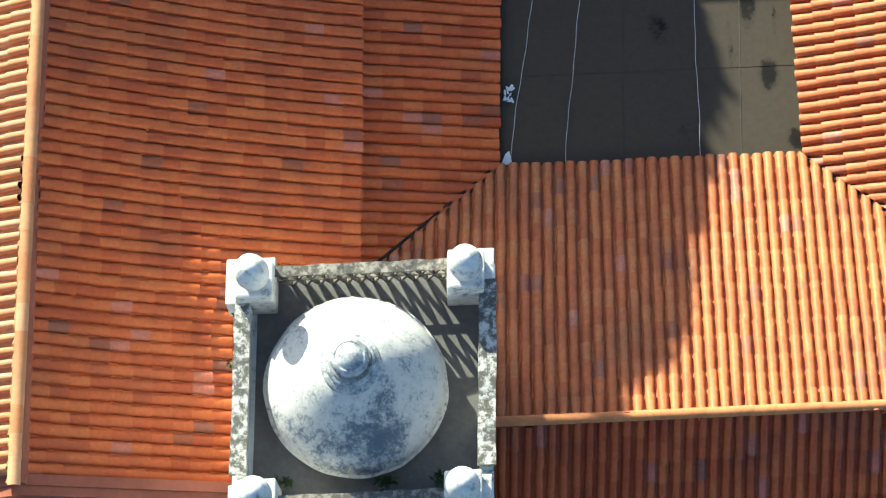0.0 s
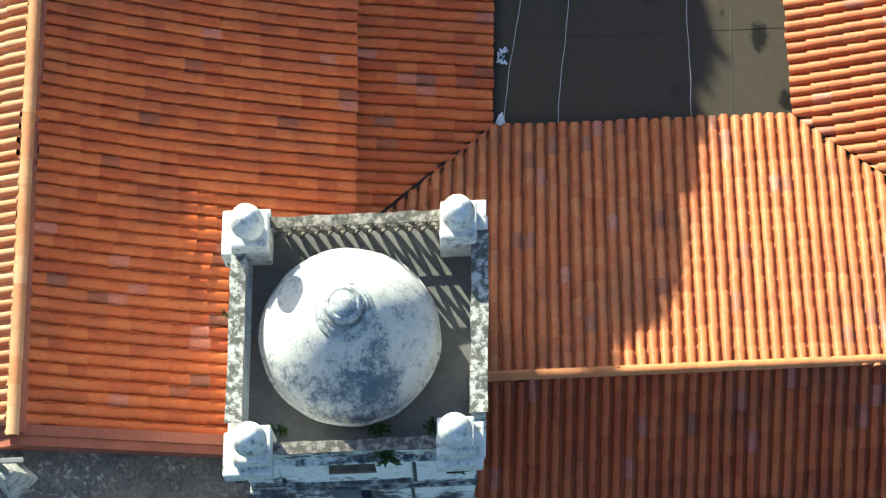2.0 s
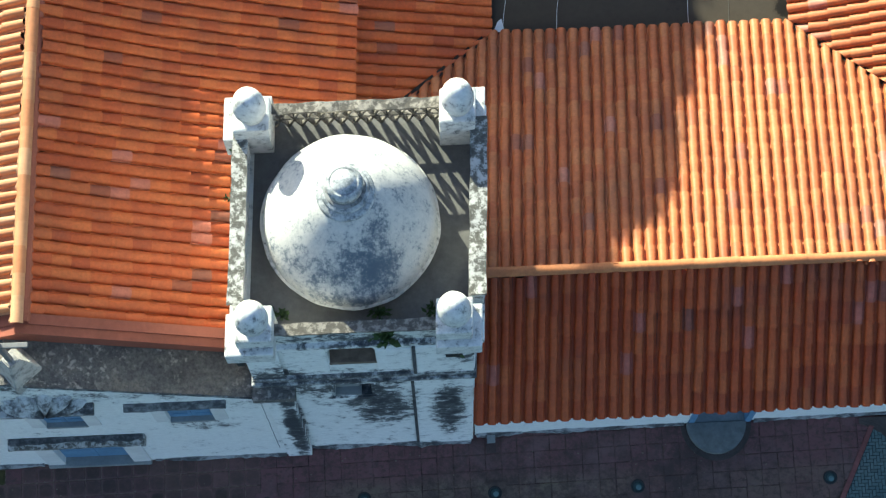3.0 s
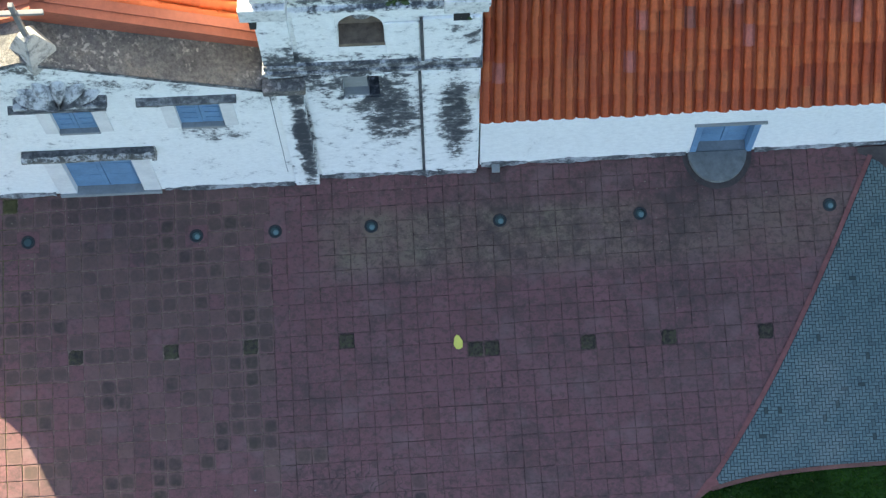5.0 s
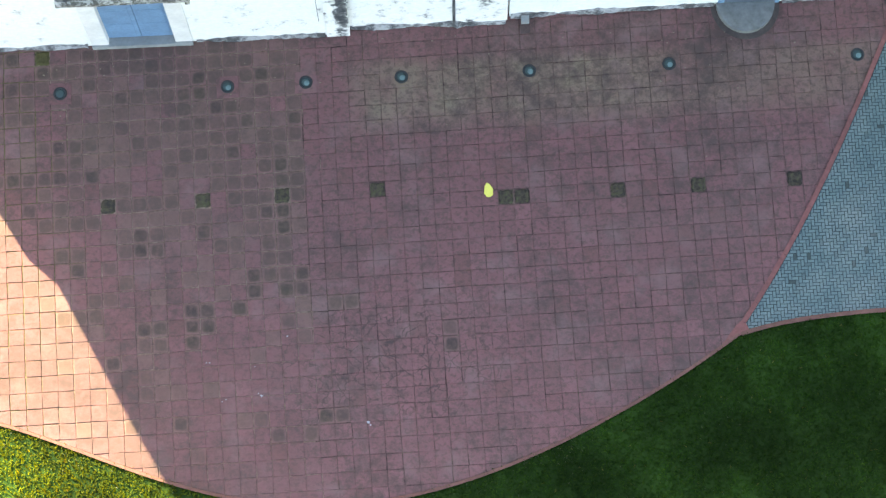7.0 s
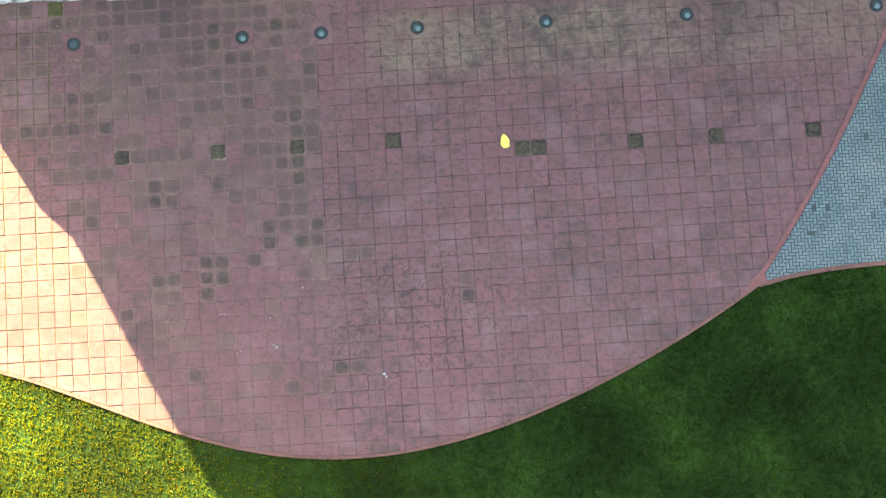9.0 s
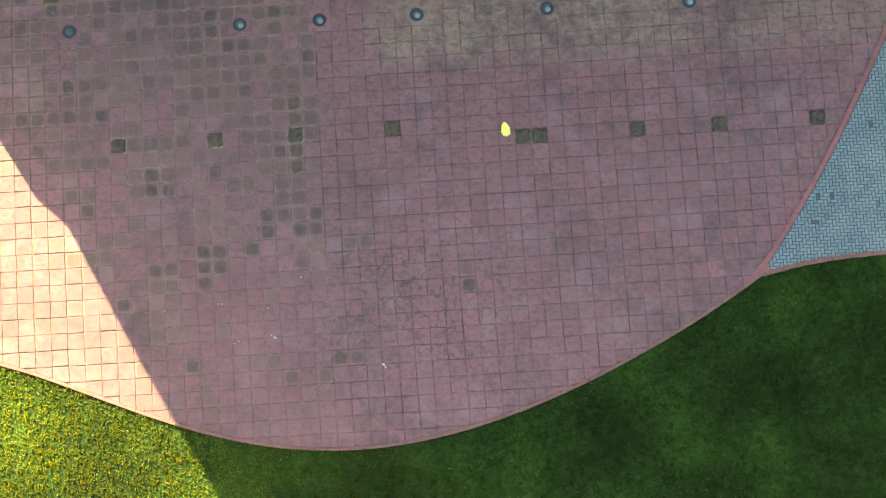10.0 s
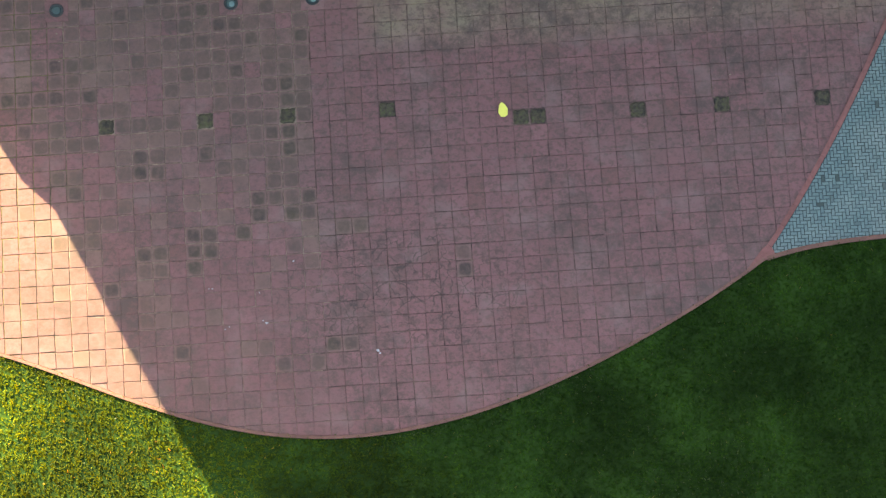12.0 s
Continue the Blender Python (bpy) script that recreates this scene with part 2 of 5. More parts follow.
def limewash(name, white, mould, amount, streak=(1, 1, 0.25), scale=1.6, blots=(), halo=0.10, soft=0.0, pits=0.0):
    """Limewashed plaster with black mould: streaks that run down, and specks."""
    m, nt, b, co = material(name, 0.92)
    runs = noise_of(nt, co, scale, 8, 0.72, streak)
    fine = noise_of(nt, co, 26, 5, 0.7)
    specks = noise_of(nt, co, 7, 7, 0.75)
    c = mix(nt, 1.0, white, ramp(nt, specks, [(0.3, grey(0.86)), (0.6, grey(1.0))]), "MULTIPLY")
    dirt = maths(nt, "ADD", runs, maths(nt, "MULTIPLY", maths(nt, "SUBTRACT", specks, 0.5), 0.55))
    if pits:
        dirt = maths(nt, "ADD", dirt, maths(nt, "MULTIPLY", maths(nt, "SUBTRACT", noise_of(nt, co, 19, 8, 0.78, (1, 1, 0.55)), 0.5), pits))
    # larger stains: middle, reach and weight
    for (px, py, pz), (rx, ry, rz), w in blots:
        off = nt.nodes.new("ShaderNodeVectorMath")
        off.operation = "SUBTRACT"
        off.inputs[1].default_value = (px, py, pz)
        nt.links.new(co, off.inputs[0])
        rel = nt.nodes.new("ShaderNodeVectorMath")
        rel.operation = "DIVIDE"
        rel.inputs[1].default_value = (rx, ry, rz)
        nt.links.new(off.outputs[0], rel.inputs[0])
        ln = nt.nodes.new("ShaderNodeVectorMath")
        ln.operation = "LENGTH"
        nt.links.new(rel.outputs[0], ln.inputs[0])
        dirt = maths(nt, "ADD", dirt, maths(nt, "MULTIPLY", ramp(nt, ln.outputs["Value"], [(0.35, grey(1)), (1.0, grey(0))]), w))
    c = mix(nt, ramp(nt, dirt, [(amount - halo, grey(0)), (amount + 0.02, grey(0.5))]), c, tuple(0.35 * w + 0.65 * d for w, d in zip(white, mould)))
    c = mix(nt, ramp(nt, dirt, [(amount - soft, grey(0)), (amount + 0.07 + soft, grey(0.84)), (amount + 0.20 + soft, grey(1.0))]), c, mould)
    nt.links.new(c, b.inputs["Base Color"])
    bump(nt, b, specks, 0.5, 0.012)
    return m


wall_white = limewash("limewash_clean", (0.885, 0.88, 0.84), (0.22, 0.22, 0.21), 0.71)
wall_church = limewash("limewash_church", (0.885, 0.88, 0.84), (0.06, 0.062, 0.065), 0.665, (1, 1, 0.7), 3.2,
                       [((-7.6, -0.3, 7.4), (1.5, 2, 0.9), 0.17), ((-5.3, -0.3, 4.0), (0.9, 2, 0.8), 0.19), ((-4.2, -0.3, 6.0), (0.7, 2, 1.2), 0.10), ((-8.2, -0.3, 8.5), (2.4, 2, 0.6), 0.16), ((-9.3, -0.3, 7.2), (0.9, 2, 0.9), 0.16), ((-5.8, -0.3, 7.2), (1.0, 2, 0.5), 0.12)])
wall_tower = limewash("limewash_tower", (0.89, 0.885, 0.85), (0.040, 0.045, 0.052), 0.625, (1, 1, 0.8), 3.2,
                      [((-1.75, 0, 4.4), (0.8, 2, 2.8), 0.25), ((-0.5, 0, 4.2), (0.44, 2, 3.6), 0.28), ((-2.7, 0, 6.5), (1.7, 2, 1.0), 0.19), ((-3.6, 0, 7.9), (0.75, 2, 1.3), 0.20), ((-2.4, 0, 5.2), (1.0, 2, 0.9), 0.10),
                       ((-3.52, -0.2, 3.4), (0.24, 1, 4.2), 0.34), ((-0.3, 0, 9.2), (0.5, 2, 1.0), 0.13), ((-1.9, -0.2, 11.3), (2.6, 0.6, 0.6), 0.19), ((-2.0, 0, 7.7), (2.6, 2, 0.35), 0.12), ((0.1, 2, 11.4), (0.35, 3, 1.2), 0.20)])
# mould, plus blots and a blue-grey that put the dome's shaded side into colour
dome_mat = limewash("limewash_dome", (0.635, 0.605, 0.555), (0.100, 0.128, 0.165), 0.63, (1, 1, 0.5), 4.0,
                    [((-1.98, 0.85, 12.2), (0.85, 0.85, 1.0), 0.21), ((-1.50, 0.75, 12.4), (0.50, 0.70, 0.7), 0.17), ((-1.60, 1.35, 12.9), (0.30, 0.45, 0.5), 0.20), ((-2.0, 0.42, 11.6), (1.5, 0.35, 0.30), 0.13), ((-2.9, 1.1, 11.9), (0.7, 0.9, 0.7), 0.08)], 0.20, 0.05, 0.85)
finial_mat = limewash("limewash_finial", (0.60, 0.60, 0.59), (0.13, 0.145, 0.16), 0.50, (1, 1, 0.6), 7.0, (), 0.2, 0.05)
joint_mat = limewash("ring_joint", (0.30, 0.30, 0.30), (0.10, 0.10, 0.10), 0.5, (1, 1, 1), 6.0)
pin_mat = limewash("limewash_pinnacle", (0.78, 0.76, 0.72), (0.12, 0.12, 0.115), 0.585, (1, 1, 0.7), 7.0, (), 0.2, 0.03)
pedestal_mat = limewash("limewash_pedestal", (0.50, 0.47, 0.42), (0.10, 0.10, 0.10), 0.56, (1, 1, 1), 4.0, (), 0.16, 0.05)
parapet_mat = limewash("limewash_parapet", (0.56, 0.54, 0.50), (0.080, 0.074, 0.060), 0.455, (1, 1, 1), 8.0)
coping_mat = limewash("weathered_coping", (0.33, 0.295, 0.25), (0.085, 0.075, 0.062), 0.455, (1, 1, 1), 9.0)
soot_mat = limewash("soot_black", (0.16, 0.16, 0.16), (0.035, 0.037, 0.04), 0.46, (1, 1, 0.8), 5.0, (), 0.14, 0.03)
stain_mat = limewash("black_stain", (0.60, 0.60, 0.59), (0.042, 0.044, 0.047), 0.43, (1, 1, 0.8), 4.5, (), 0.14, 0.03)
hood_mat = limewash("hood_stone", (0.30, 0.30, 0.29), (0.05, 0.052, 0.055), 0.43, (0.6, 1, 1.6), 6.0, (), 0.16, 0.05)
foot_mat = limewash("wall_foot_grime", (0.42, 0.42, 0.42), (0.040, 0.040, 0.042), 0.46, (1, 1, 1), 3.0, (), 0.14, 0.03)
terrace_mat = plain("terrace_screed", (0.200, 0.190, 0.178), 0.85, 0, 0.35, 9, 1.2)
niche_mat = plain("bare_plaster", (0.30, 0.225, 0.165), 0.95, 0, 0.55, 7, 2.5)
shell_mat = limewash("shell_plaster", (0.66, 0.66, 0.65), (0.05, 0.052, 0.056), 0.50, (1, 1, 0.6), 4.0, [((-7.7, -0.3, 6.85), (0.55, 1, 0.4), 0.25)], 0.16, 0.04)
mortar_mat = plain("bedding_mortar", (0.46, 0.24, 0.12), 0.9, 0, 0.35, 14, 3.0)
verge_mat = plain("red_mortar", (0.37, 0.108, 0.060), 0.85, 0, 0.25, 10, 1.5)
membrane_mat = limewash("brown_membrane", (0.075, 0.061, 0.046), (0.018, 0.016, 0.015), 0.70, (1, 1, 1), 0.8,
                        [((6.05, 9.05, 4.25), (0.28, 0.5, 1), 0.35), ((5.75, 10.5, 4.25), (0.3, 0.7, 1), 0.35), ((6.5, 7.75, 4.25), (0.25, 0.35, 1), 0.3), ((3.9, 10.2, 4.25), (0.35, 0.5, 1), 0.2), ((5.35, 9.7, 4.25), (0.10, 0.9, 1), 0.2), ((6.25, 10.1, 4.25), (0.08, 0.7, 1), 0.22)])
membrane_mat.node_tree.nodes["Principled BSDF"].inputs["Specular IOR Level"].default_value = 0.05
blue_mat = plain("blue_paint", (0.19, 0.345, 0.53), 0.6, 0, 0.25, 16, 2.0, 0.2)
jamb_mat = plain("pale_stone", (0.84, 0.82, 0.78), 0.85, 0, 0.15, 12, 2.0)
concrete_mat = plain("grey_concrete", (0.33, 0.34, 0.33), 0.9, 0, 0.25, 15, 2.0)
dark_mat = plain("dark_joint", (0.115, 0.075, 0.068), 0.95, 0, 0.4, 20, 1.0)
m, nt, b, co = material("joint_bed", 0.95)
patch = noise_of(nt, co, 1.5, 5, 0.7)
speck = noise_of(nt, co, 9, 5, 0.7)
tone = ramp(nt, patch, [(0.36, (0.062, 0.036, 0.031)), (0.47, (0.100, 0.056, 0.049)), (0.54, (0.150, 0.084, 0.074)), (0.64, (0.128, 0.090, 0.058))])
# pale mortar is left in the worn part of the yard, dark soil in the rest
axis = nt.nodes.new("ShaderNodeSeparateXYZ")
nt.links.new(co, axis.inputs[0])
aside = maths(nt, "ADD", maths(nt, "MULTIPLY", axis.outputs[0], -0.2), maths(nt, "MULTIPLY", noise_of(nt, co, 0.8, 3, 0.5), 0.6))
tone = mix(nt, maths(nt, "GREATER_THAN", aside, 1.2), tone, (0.212, 0.142, 0.106))
tone = mix(nt, ramp(nt, maths(nt, "MULTIPLY", aside, 0.4), [(0.86, grey(0)), (0.93, grey(1))]), tone, (0.120, 0.098, 0.040))
tone = mix(nt, 1.0, tone, ramp(nt, speck, [(0.35, grey(0.45)), (0.65, grey(1.2))]), "MULTIPLY")
nt.links.new(tone, b.inputs["Base Color"])
bed_mat = m
block_bed_mat = plain("block_joint", (0.040, 0.056, 0.060), 0.95, 0, 0.3, 20, 1.0)
seam_mat = plain("seam_tape", (0.13, 0.115, 0.09), 0.9, 0, 0.3)
step_mat = plain("step_concrete", (0.27, 0.275, 0.255), 0.9, 0, 0.35, 11, 3.0)
m, nt, b, co = material("gable_masonry", 0.95)
tone = ramp(nt, noise_of(nt, co, 1.3, 5, 0.65), [(0.38, (0.105, 0.099, 0.094)), (0.5, (0.150, 0.138, 0.126)), (0.64, (0.185, 0.158, 0.132))])
tone = mix(nt, 1.0, tone, ramp(nt, noise_of(nt, co, 13, 6, 0.75), [(0.33, grey(0.5)), (0.62, grey(1.25))]), "MULTIPLY")
lichen = maths(nt, "MULTIPLY", ramp(nt, noise_of(nt, co, 9, 4, 0.6), [(0.55, grey(0)), (0.64, grey(1))]), ramp(nt, noise_of(nt, co, 0.9, 3, 0.5), [(0.46, grey(0.05)), (0.58, grey(0.8))]))
tone = mix(nt, lichen, tone, (0.42, 0.38, 0.33))
nt.links.new(tone, b.inputs["Base Color"])
bump(nt, b, noise_of(nt, co, 8, 6, 0.75), 0.8, 0.05)
gable_mat = m
wet_mat = plain("damp_mortar", (0.105, 0.082, 0.073), 0.9, 0, 0.35, 10, 2.0)
m, nt, b, co = material("mossy_soil", 0.95)
clump = noise_of(nt, co, 11, 5, 0.7)
where = noise_of(nt, co, 0.8, 2, 0.5)
tone = ramp(nt, maths(nt, "ADD", clump, maths(nt, "MULTIPLY", maths(nt, "SUBTRACT", where, 0.5), 0.5)), [(0.40, (0.022, 0.018, 0.014)), (0.52, (0.056, 0.042, 0.026)), (0.66, (0.060, 0.060, 0.024)), (0.78, (0.12, 0.10, 0.075))])
nt.links.new(tone, b.inputs["Base Color"])
bump(nt, b, clump, 0.8, 0.03)
moss_mat = m
moss_bright = plain("yellow_moss", (0.115, 0.100, 0.030), 0.95, 0, 0.5, 12, 4.0)
kerb_mat = plain("red_kerb", (0.28, 0.105, 0.092), 0.9, 0, 0.3, 12, 1.5)
edge_mat = plain("weathered_kerb", (0.235, 0.105, 0.080), 0.9, 0, 0.4, 5, 1.1)
lead_mat = plain("dark_valley", (0.045, 0.035, 0.03), 0.8, 0, 0.5, 14, 2.0)
wire_mat = plain("white_wire", (0.75, 0.75, 0.73), 0.6, 0, 0.1)
iron_mat = plain("dark_iron", (0.022, 0.026, 0.028), 0.7, 0.0, 0.2)
# colour of the glint painted on the lamp glass
glint_mat = plain("lamp_glint", (0.13, 0.215, 0.215), 0.6, 0, 0.2)
lens_mat = plain("lamp_glass", (0.034, 0.072, 0.072), 0.5, 0, 0.3, 30, 8)
m, nt, b, co = material("lawn_soil", 0.95)
b.inputs["Specular IOR Level"].default_value = 0.1
tone = mix(nt, 1.0, (0.019, 0.045, 0.008), ramp(nt, noise_of(nt, co, 0.5, 4, 0.55), [(0.36, grey(0.60)), (0.5, grey(0.90)), (0.64, grey(1.40))]), "MULTIPLY")
tone = mix(nt, 1.0, tone, ramp(nt, noise_of(nt, co, 14, 5, 0.7), [(0.35, grey(0.75)), (0.65, grey(1.15))]), "MULTIPLY")
nt.links.new(tone, b.inputs["Base Color"])
bump(nt, b, noise_of(nt, co, 7, 5, 0.65), 0.7, 0.05)
soil_mat = m
leaf_green = plain("weed_leaf", (0.075, 0.13, 0.03), 0.7, 0, 0.4, 20, 3)
straw_mat = plain("dry_straw", (0.075, 0.098, 0.030), 0.85, 0, 0.5, 6, 1.5)
chip_mat = plain("dry_leaf", (0.33, 0.26, 0.18), 0.9, 0, 0.5, 3, 1)
yellow_mat = plain("yellow_petal", (0.80, 0.72, 0.13), 0.6, 0, 0.1)
paper_mat = plain("grey_paper", (0.42, 0.42, 0.43), 0.8, 0, 0.2)
rag_mat = plain("white_rag", (0.75, 0.77, 0.80), 0.8, 0, 0.15)
# near-black that stands for the shade inside rooms and holes
unlit_void_mat = plain("unlit_void", (0.03, 0.03, 0.03), 0.95, 0, 0.2)
cross_mat = plain("grey_cross", (0.24, 0.23, 0.22), 0.8, 0, 0.3)
bark_mat = plain("bark", (0.13, 0.09, 0.06), 0.95, 0, 0.4, 8, 1)

m, nt, b, co = material("grass_blade", 0.85)
b.inputs["Specular IOR Level"].default_value = 0.12
tone = ramp(nt, chance(nt, True), [(0.0, (0.015, 0.047, 0.006)), (0.3, (0.018, 0.055, 0.007)), (0.6, (0.022, 0.061, 0.008)), (0.92, (0.031, 0.070, 0.010)), (0.996, (0.11, 0.12, 0.05))], "CONSTANT")
patch = noise_of(nt, co, 0.5, 4, 0.55)
tone = mix(nt, 1.0, tone, ramp(nt, patch, [(0.36, grey(0.60)), (0.5, grey(0.90)), (0.64, grey(1.40))]), "MULTIPLY")
axis = nt.nodes.new("ShaderNodeSeparateXYZ")
nt.links.new(co, axis.inputs[0])
# yellower and brighter towards -x: sunlight on the lawn put into the blade colour
sun_tint = maths(nt, "ADD", maths(nt, "MULTIPLY", axis.outputs[0], -0.1), maths(nt, "MULTIPLY", maths(nt, "SUBTRACT", noise_of(nt, co, 0.6, 4, 0.6), 0.5), 0.6))
tone = mix(nt, ramp(nt, sun_tint, [(0.15, grey(0)), (1.0, grey(1))]), tone, mix(nt, 1.0, tone, (4.2, 1.9, 0.9), "MULTIPLY"))
clump = noise_of(nt, co, 5.0, 4, 0.6)
tone = mix(nt, 1.0, tone, ramp(nt, clump, [(0.36, grey(0.72)), (0.64, grey(1.15))]), "MULTIPLY")
nt.links.new(tone, b.inputs["Base Color"])
thin = nt.nodes.new("ShaderNodeBsdfTranslucent")
nt.links.new(mix(nt, 1.0, tone, (1.9, 1.4, 0.5), "MULTIPLY"), thin.inputs["Color"])
blend = nt.nodes.new("ShaderNodeMixShader")
blend.inputs[0].default_value = 0.5
nt.links.new(b.outputs[0], blend.inputs[1])
nt.links.new(thin.outputs[0], blend.inputs[2])
nt.links.new(blend.outputs[0], nt.nodes["Material Output"].inputs["Surface"])
grass_mat = m


# ---------------------------------------------------------------- mesh helpers
def mesh_object(name, bm, mat, parent=None):
    me = bpy.data.meshes.new(name)
    bm.to_mesh(me)
    bm.free()
    me.materials.append(mat)
    ob = new(name, me)
    ob.parent = parent
    return ob


def part(name, bm, mat, parent, label=""):
    ob = mesh_object(name, bm, mat, parent)
    return tagged(ob, label) if label else ob


def thing(name, label, category, group="", kind=""):
    return tagged(new(name), label, category, group, kind)


SKEW = 0.055


def sk(x, y, z=0.0):
    """The building's side walls run a little askew of its front."""
    return Vector((x + SKEW * y, y, z))


def box(bm, x0, x1, y0, y1, z0, z1, bevel=0.0, skew=False):
    f = sk if skew else (lambda x, y, z: Vector((x, y, z)))
    vs = [bm.verts.new(f(x, y, z)) for z in (z0, z1) for x, y in ((x0, y0), (x1, y0), (x1, y1), (x0, y1))]
    fs = [(3, 2, 1, 0), (4, 5, 6, 7), (0, 1, 5, 4), (1, 2, 6, 5), (2, 3, 7, 6), (3, 0, 4, 7)]
    faces = [bm.faces.new([vs[i] for i in q]) for q in fs]
    if bevel:
        edges = {e for q in faces for e in q.edges}
        bmesh.ops.bevel(bm, geom=list(edges), offset=bevel, segments=2, affect="EDGES", profile=0.6)
    return bm


def boxed(*a, **k):
    return box(bmesh.new(), *a, **k)


def prism(bm, poly, a, b, axis="y", skew=False):
    """A polygon drawn in the two other axes, drawn out from a to b along the axis."""
    f = sk if skew else (lambda x, y, z: Vector((x, y, z)))
    put = {"y": lambda p, q, d: f(p, d, q), "z": lambda p, q, d: f(p, q, d), "x": lambda p, q, d: f(d, p, q)}[axis]
    lo = [bm.verts.new(put(p, q, a)) for p, q in poly]
    hi = [bm.verts.new(put(p, q, b)) for p, q in poly]
    n = len(poly)
    bm.faces.new(lo)
    bm.faces.new(hi[::-1])
    for i in range(n):
        bm.faces.new([lo[i], hi[i], hi[(i + 1) % n], lo[(i + 1) % n]])
    bmesh.ops.recalc_face_normals(bm, faces=bm.faces)
    return bm


def lathe(bm, cx, cy, profile, n=40, squash=1.0, lump=0.0):
    rings = []
    for r, z in profile:
        ring = []
        for i in range(n):
            a = 2 * math.pi * i / n
            k = 1 + lump * (noise.noise(Vector((math.cos(a) * r * 2, math.sin(a) * r * 2, z * 2))))
            ring.append(bm.verts.new((cx + r * k * math.cos(a), cy + r * k * squash * math.sin(a), z)))
        rings.append(ring)
    for a, b2 in zip(rings, rings[1:]):
        for i in range(n):
            bm.faces.new([a[i], a[(i + 1) % n], b2[(i + 1) % n], b2[i]])
    bm.faces.new(rings[0][::-1])
    bm.faces.new(rings[-1])
    for q in bm.faces:
        q.smooth = len(q.verts) == 4
    return bm


def tube(bm, points, r, n=6):
    rings = []
    for i, p in enumerate(points):
        p = Vector(p)
        d = (Vector(points[min(i + 1, len(points) - 1)]) - Vector(points[max(i - 1, 0)])).normalized()
        u = d.orthogonal().normalized()
        v = d.cross(u)
        rings.append([bm.verts.new(p + r * (math.cos(2 * math.pi * k / n) * u + math.sin(2 * math.pi * k / n) * v)) for k in range(n)])
    for a, b2 in zip(rings, rings[1:]):
        for k in range(n):
            bm.faces.new([a[k], a[(k + 1) % n], b2[(k + 1) % n], b2[k]])
    bm.faces.new(rings[0][::-1])
    bm.faces.new(rings[-1])
    return bm


def wall_with_holes(bm, outline_top, x0, x1, z0, y0, y1, holes):
    """A wall along x from x0 to x1 whose top is outline_top(x), with right-angled openings (xa, xb, za, zb) that go through it."""
    xs = sorted({x0, x1, *[h[0] for h in holes], *[h[1] for h in holes], *KINKS.get((x0, x1), [])})
    for xa, xb in zip(xs, xs[1:]):
        cuts = sorted([(h[2], h[3]) for h in holes if h[0] <= xa + 1e-6 and h[1] >= xb - 1e-6])
        z = z0
        for za, zb in cuts:
            if za > z + 1e-6:
                prism(bm, [(xa, z), (xb, z), (xb, za), (xa, za)], y0, y1)
            z = zb
        prism(bm, [(xa, z), (xb, z), (xb, outline_top(xb)), (xa, outline_top(xa))], y0, y1)
    bmesh.ops.remove_doubles(bm, verts=bm.verts, dist=1e-5)
    bm.verts.index_update()
    doubled = {}
    for q in list(bm.faces):
        doubled.setdefault(frozenset(v.index for v in q.verts), []).append(q)
    bmesh.ops.delete(bm, geom=[q for qs in doubled.values() if len(qs) > 1 for q in qs], context="FACES")
    return bm


KINKS = {}


# ---------------------------------------------------------------- roof tiles
PITCH, COURSE = 0.226, 0.405


def tile_mesh(name, high_k=1.0, wide_k=1.0, taper=0.87, lip=0.016, sink=None):
    """One clay tile: a tapered barrel with its pan beside it, thick at the lower lip. x across, y up the slope, z out of the roof."""
    def profile(k, lift, tall):
        pts = [(-0.119, -0.034), (-0.092 * k * wide_k, -0.030)]
        pts += [(x * k * wide_k, z * tall * high_k) for x, z in ((-0.088, -0.004), (-0.080, 0.042), (-0.060, 0.073), (-0.026, 0.086), (0.026, 0.086), (0.060, 0.073), (0.080, 0.042), (0.088, -0.004))]
        pts += [(0.092 * k * wide_k, -0.026), (0.119, -0.028)]
        return [(x, z + lift) for x, z in pts]
    low, high = profile(1.0, lip, 1.0), profile(taper, 0.0, sink or taper)
    under = [(x, z - 0.022) for x, z in low]
    verts = [(x, 0.0, z) for x, z in low] + [(x, 0.46, z) for x, z in high] + [(x, 0.004, z) for x, z in under] + [(x, 0.0, z) for x, z in low]
    n = len(low)
    faces = [(i, i + 1, n + i + 1, n + i) for i in range(n - 1)] + [(2 * n + i, 2 * n + i + 1, 3 * n + i + 1, 3 * n + i) for i in range(n - 1)]
    me = bpy.data.meshes.new(name)
    me.from_pydata(verts, [], faces)
    me.polygons.foreach_set("use_smooth", [2 <= i <= 8 for i in range(n - 1)] + [False] * (n - 1))
    return me


TILE = tile_mesh("roof_tile", 1.12, 1.15, 0.74, 0.024, 0.84)
TILE.materials.append(tile_mat)
DARK_TILE = tile_mesh("roof_tile", 1.12, 0.94, 0.84, 0.022)
DARK_TILE.materials.append(dark_tile_mat)
FLAT_TILE = tile_mesh("roof_tile", 0.68, 1.21, 0.73, 0.020, 0.92)
FLAT_TILE.materials.append(red_tile_mat)
PALE_TILE = tile_mesh("roof_tile", 1.0, 0.86, 0.82, 0.022)
PALE_TILE.materials.append(pale_tile_mat)


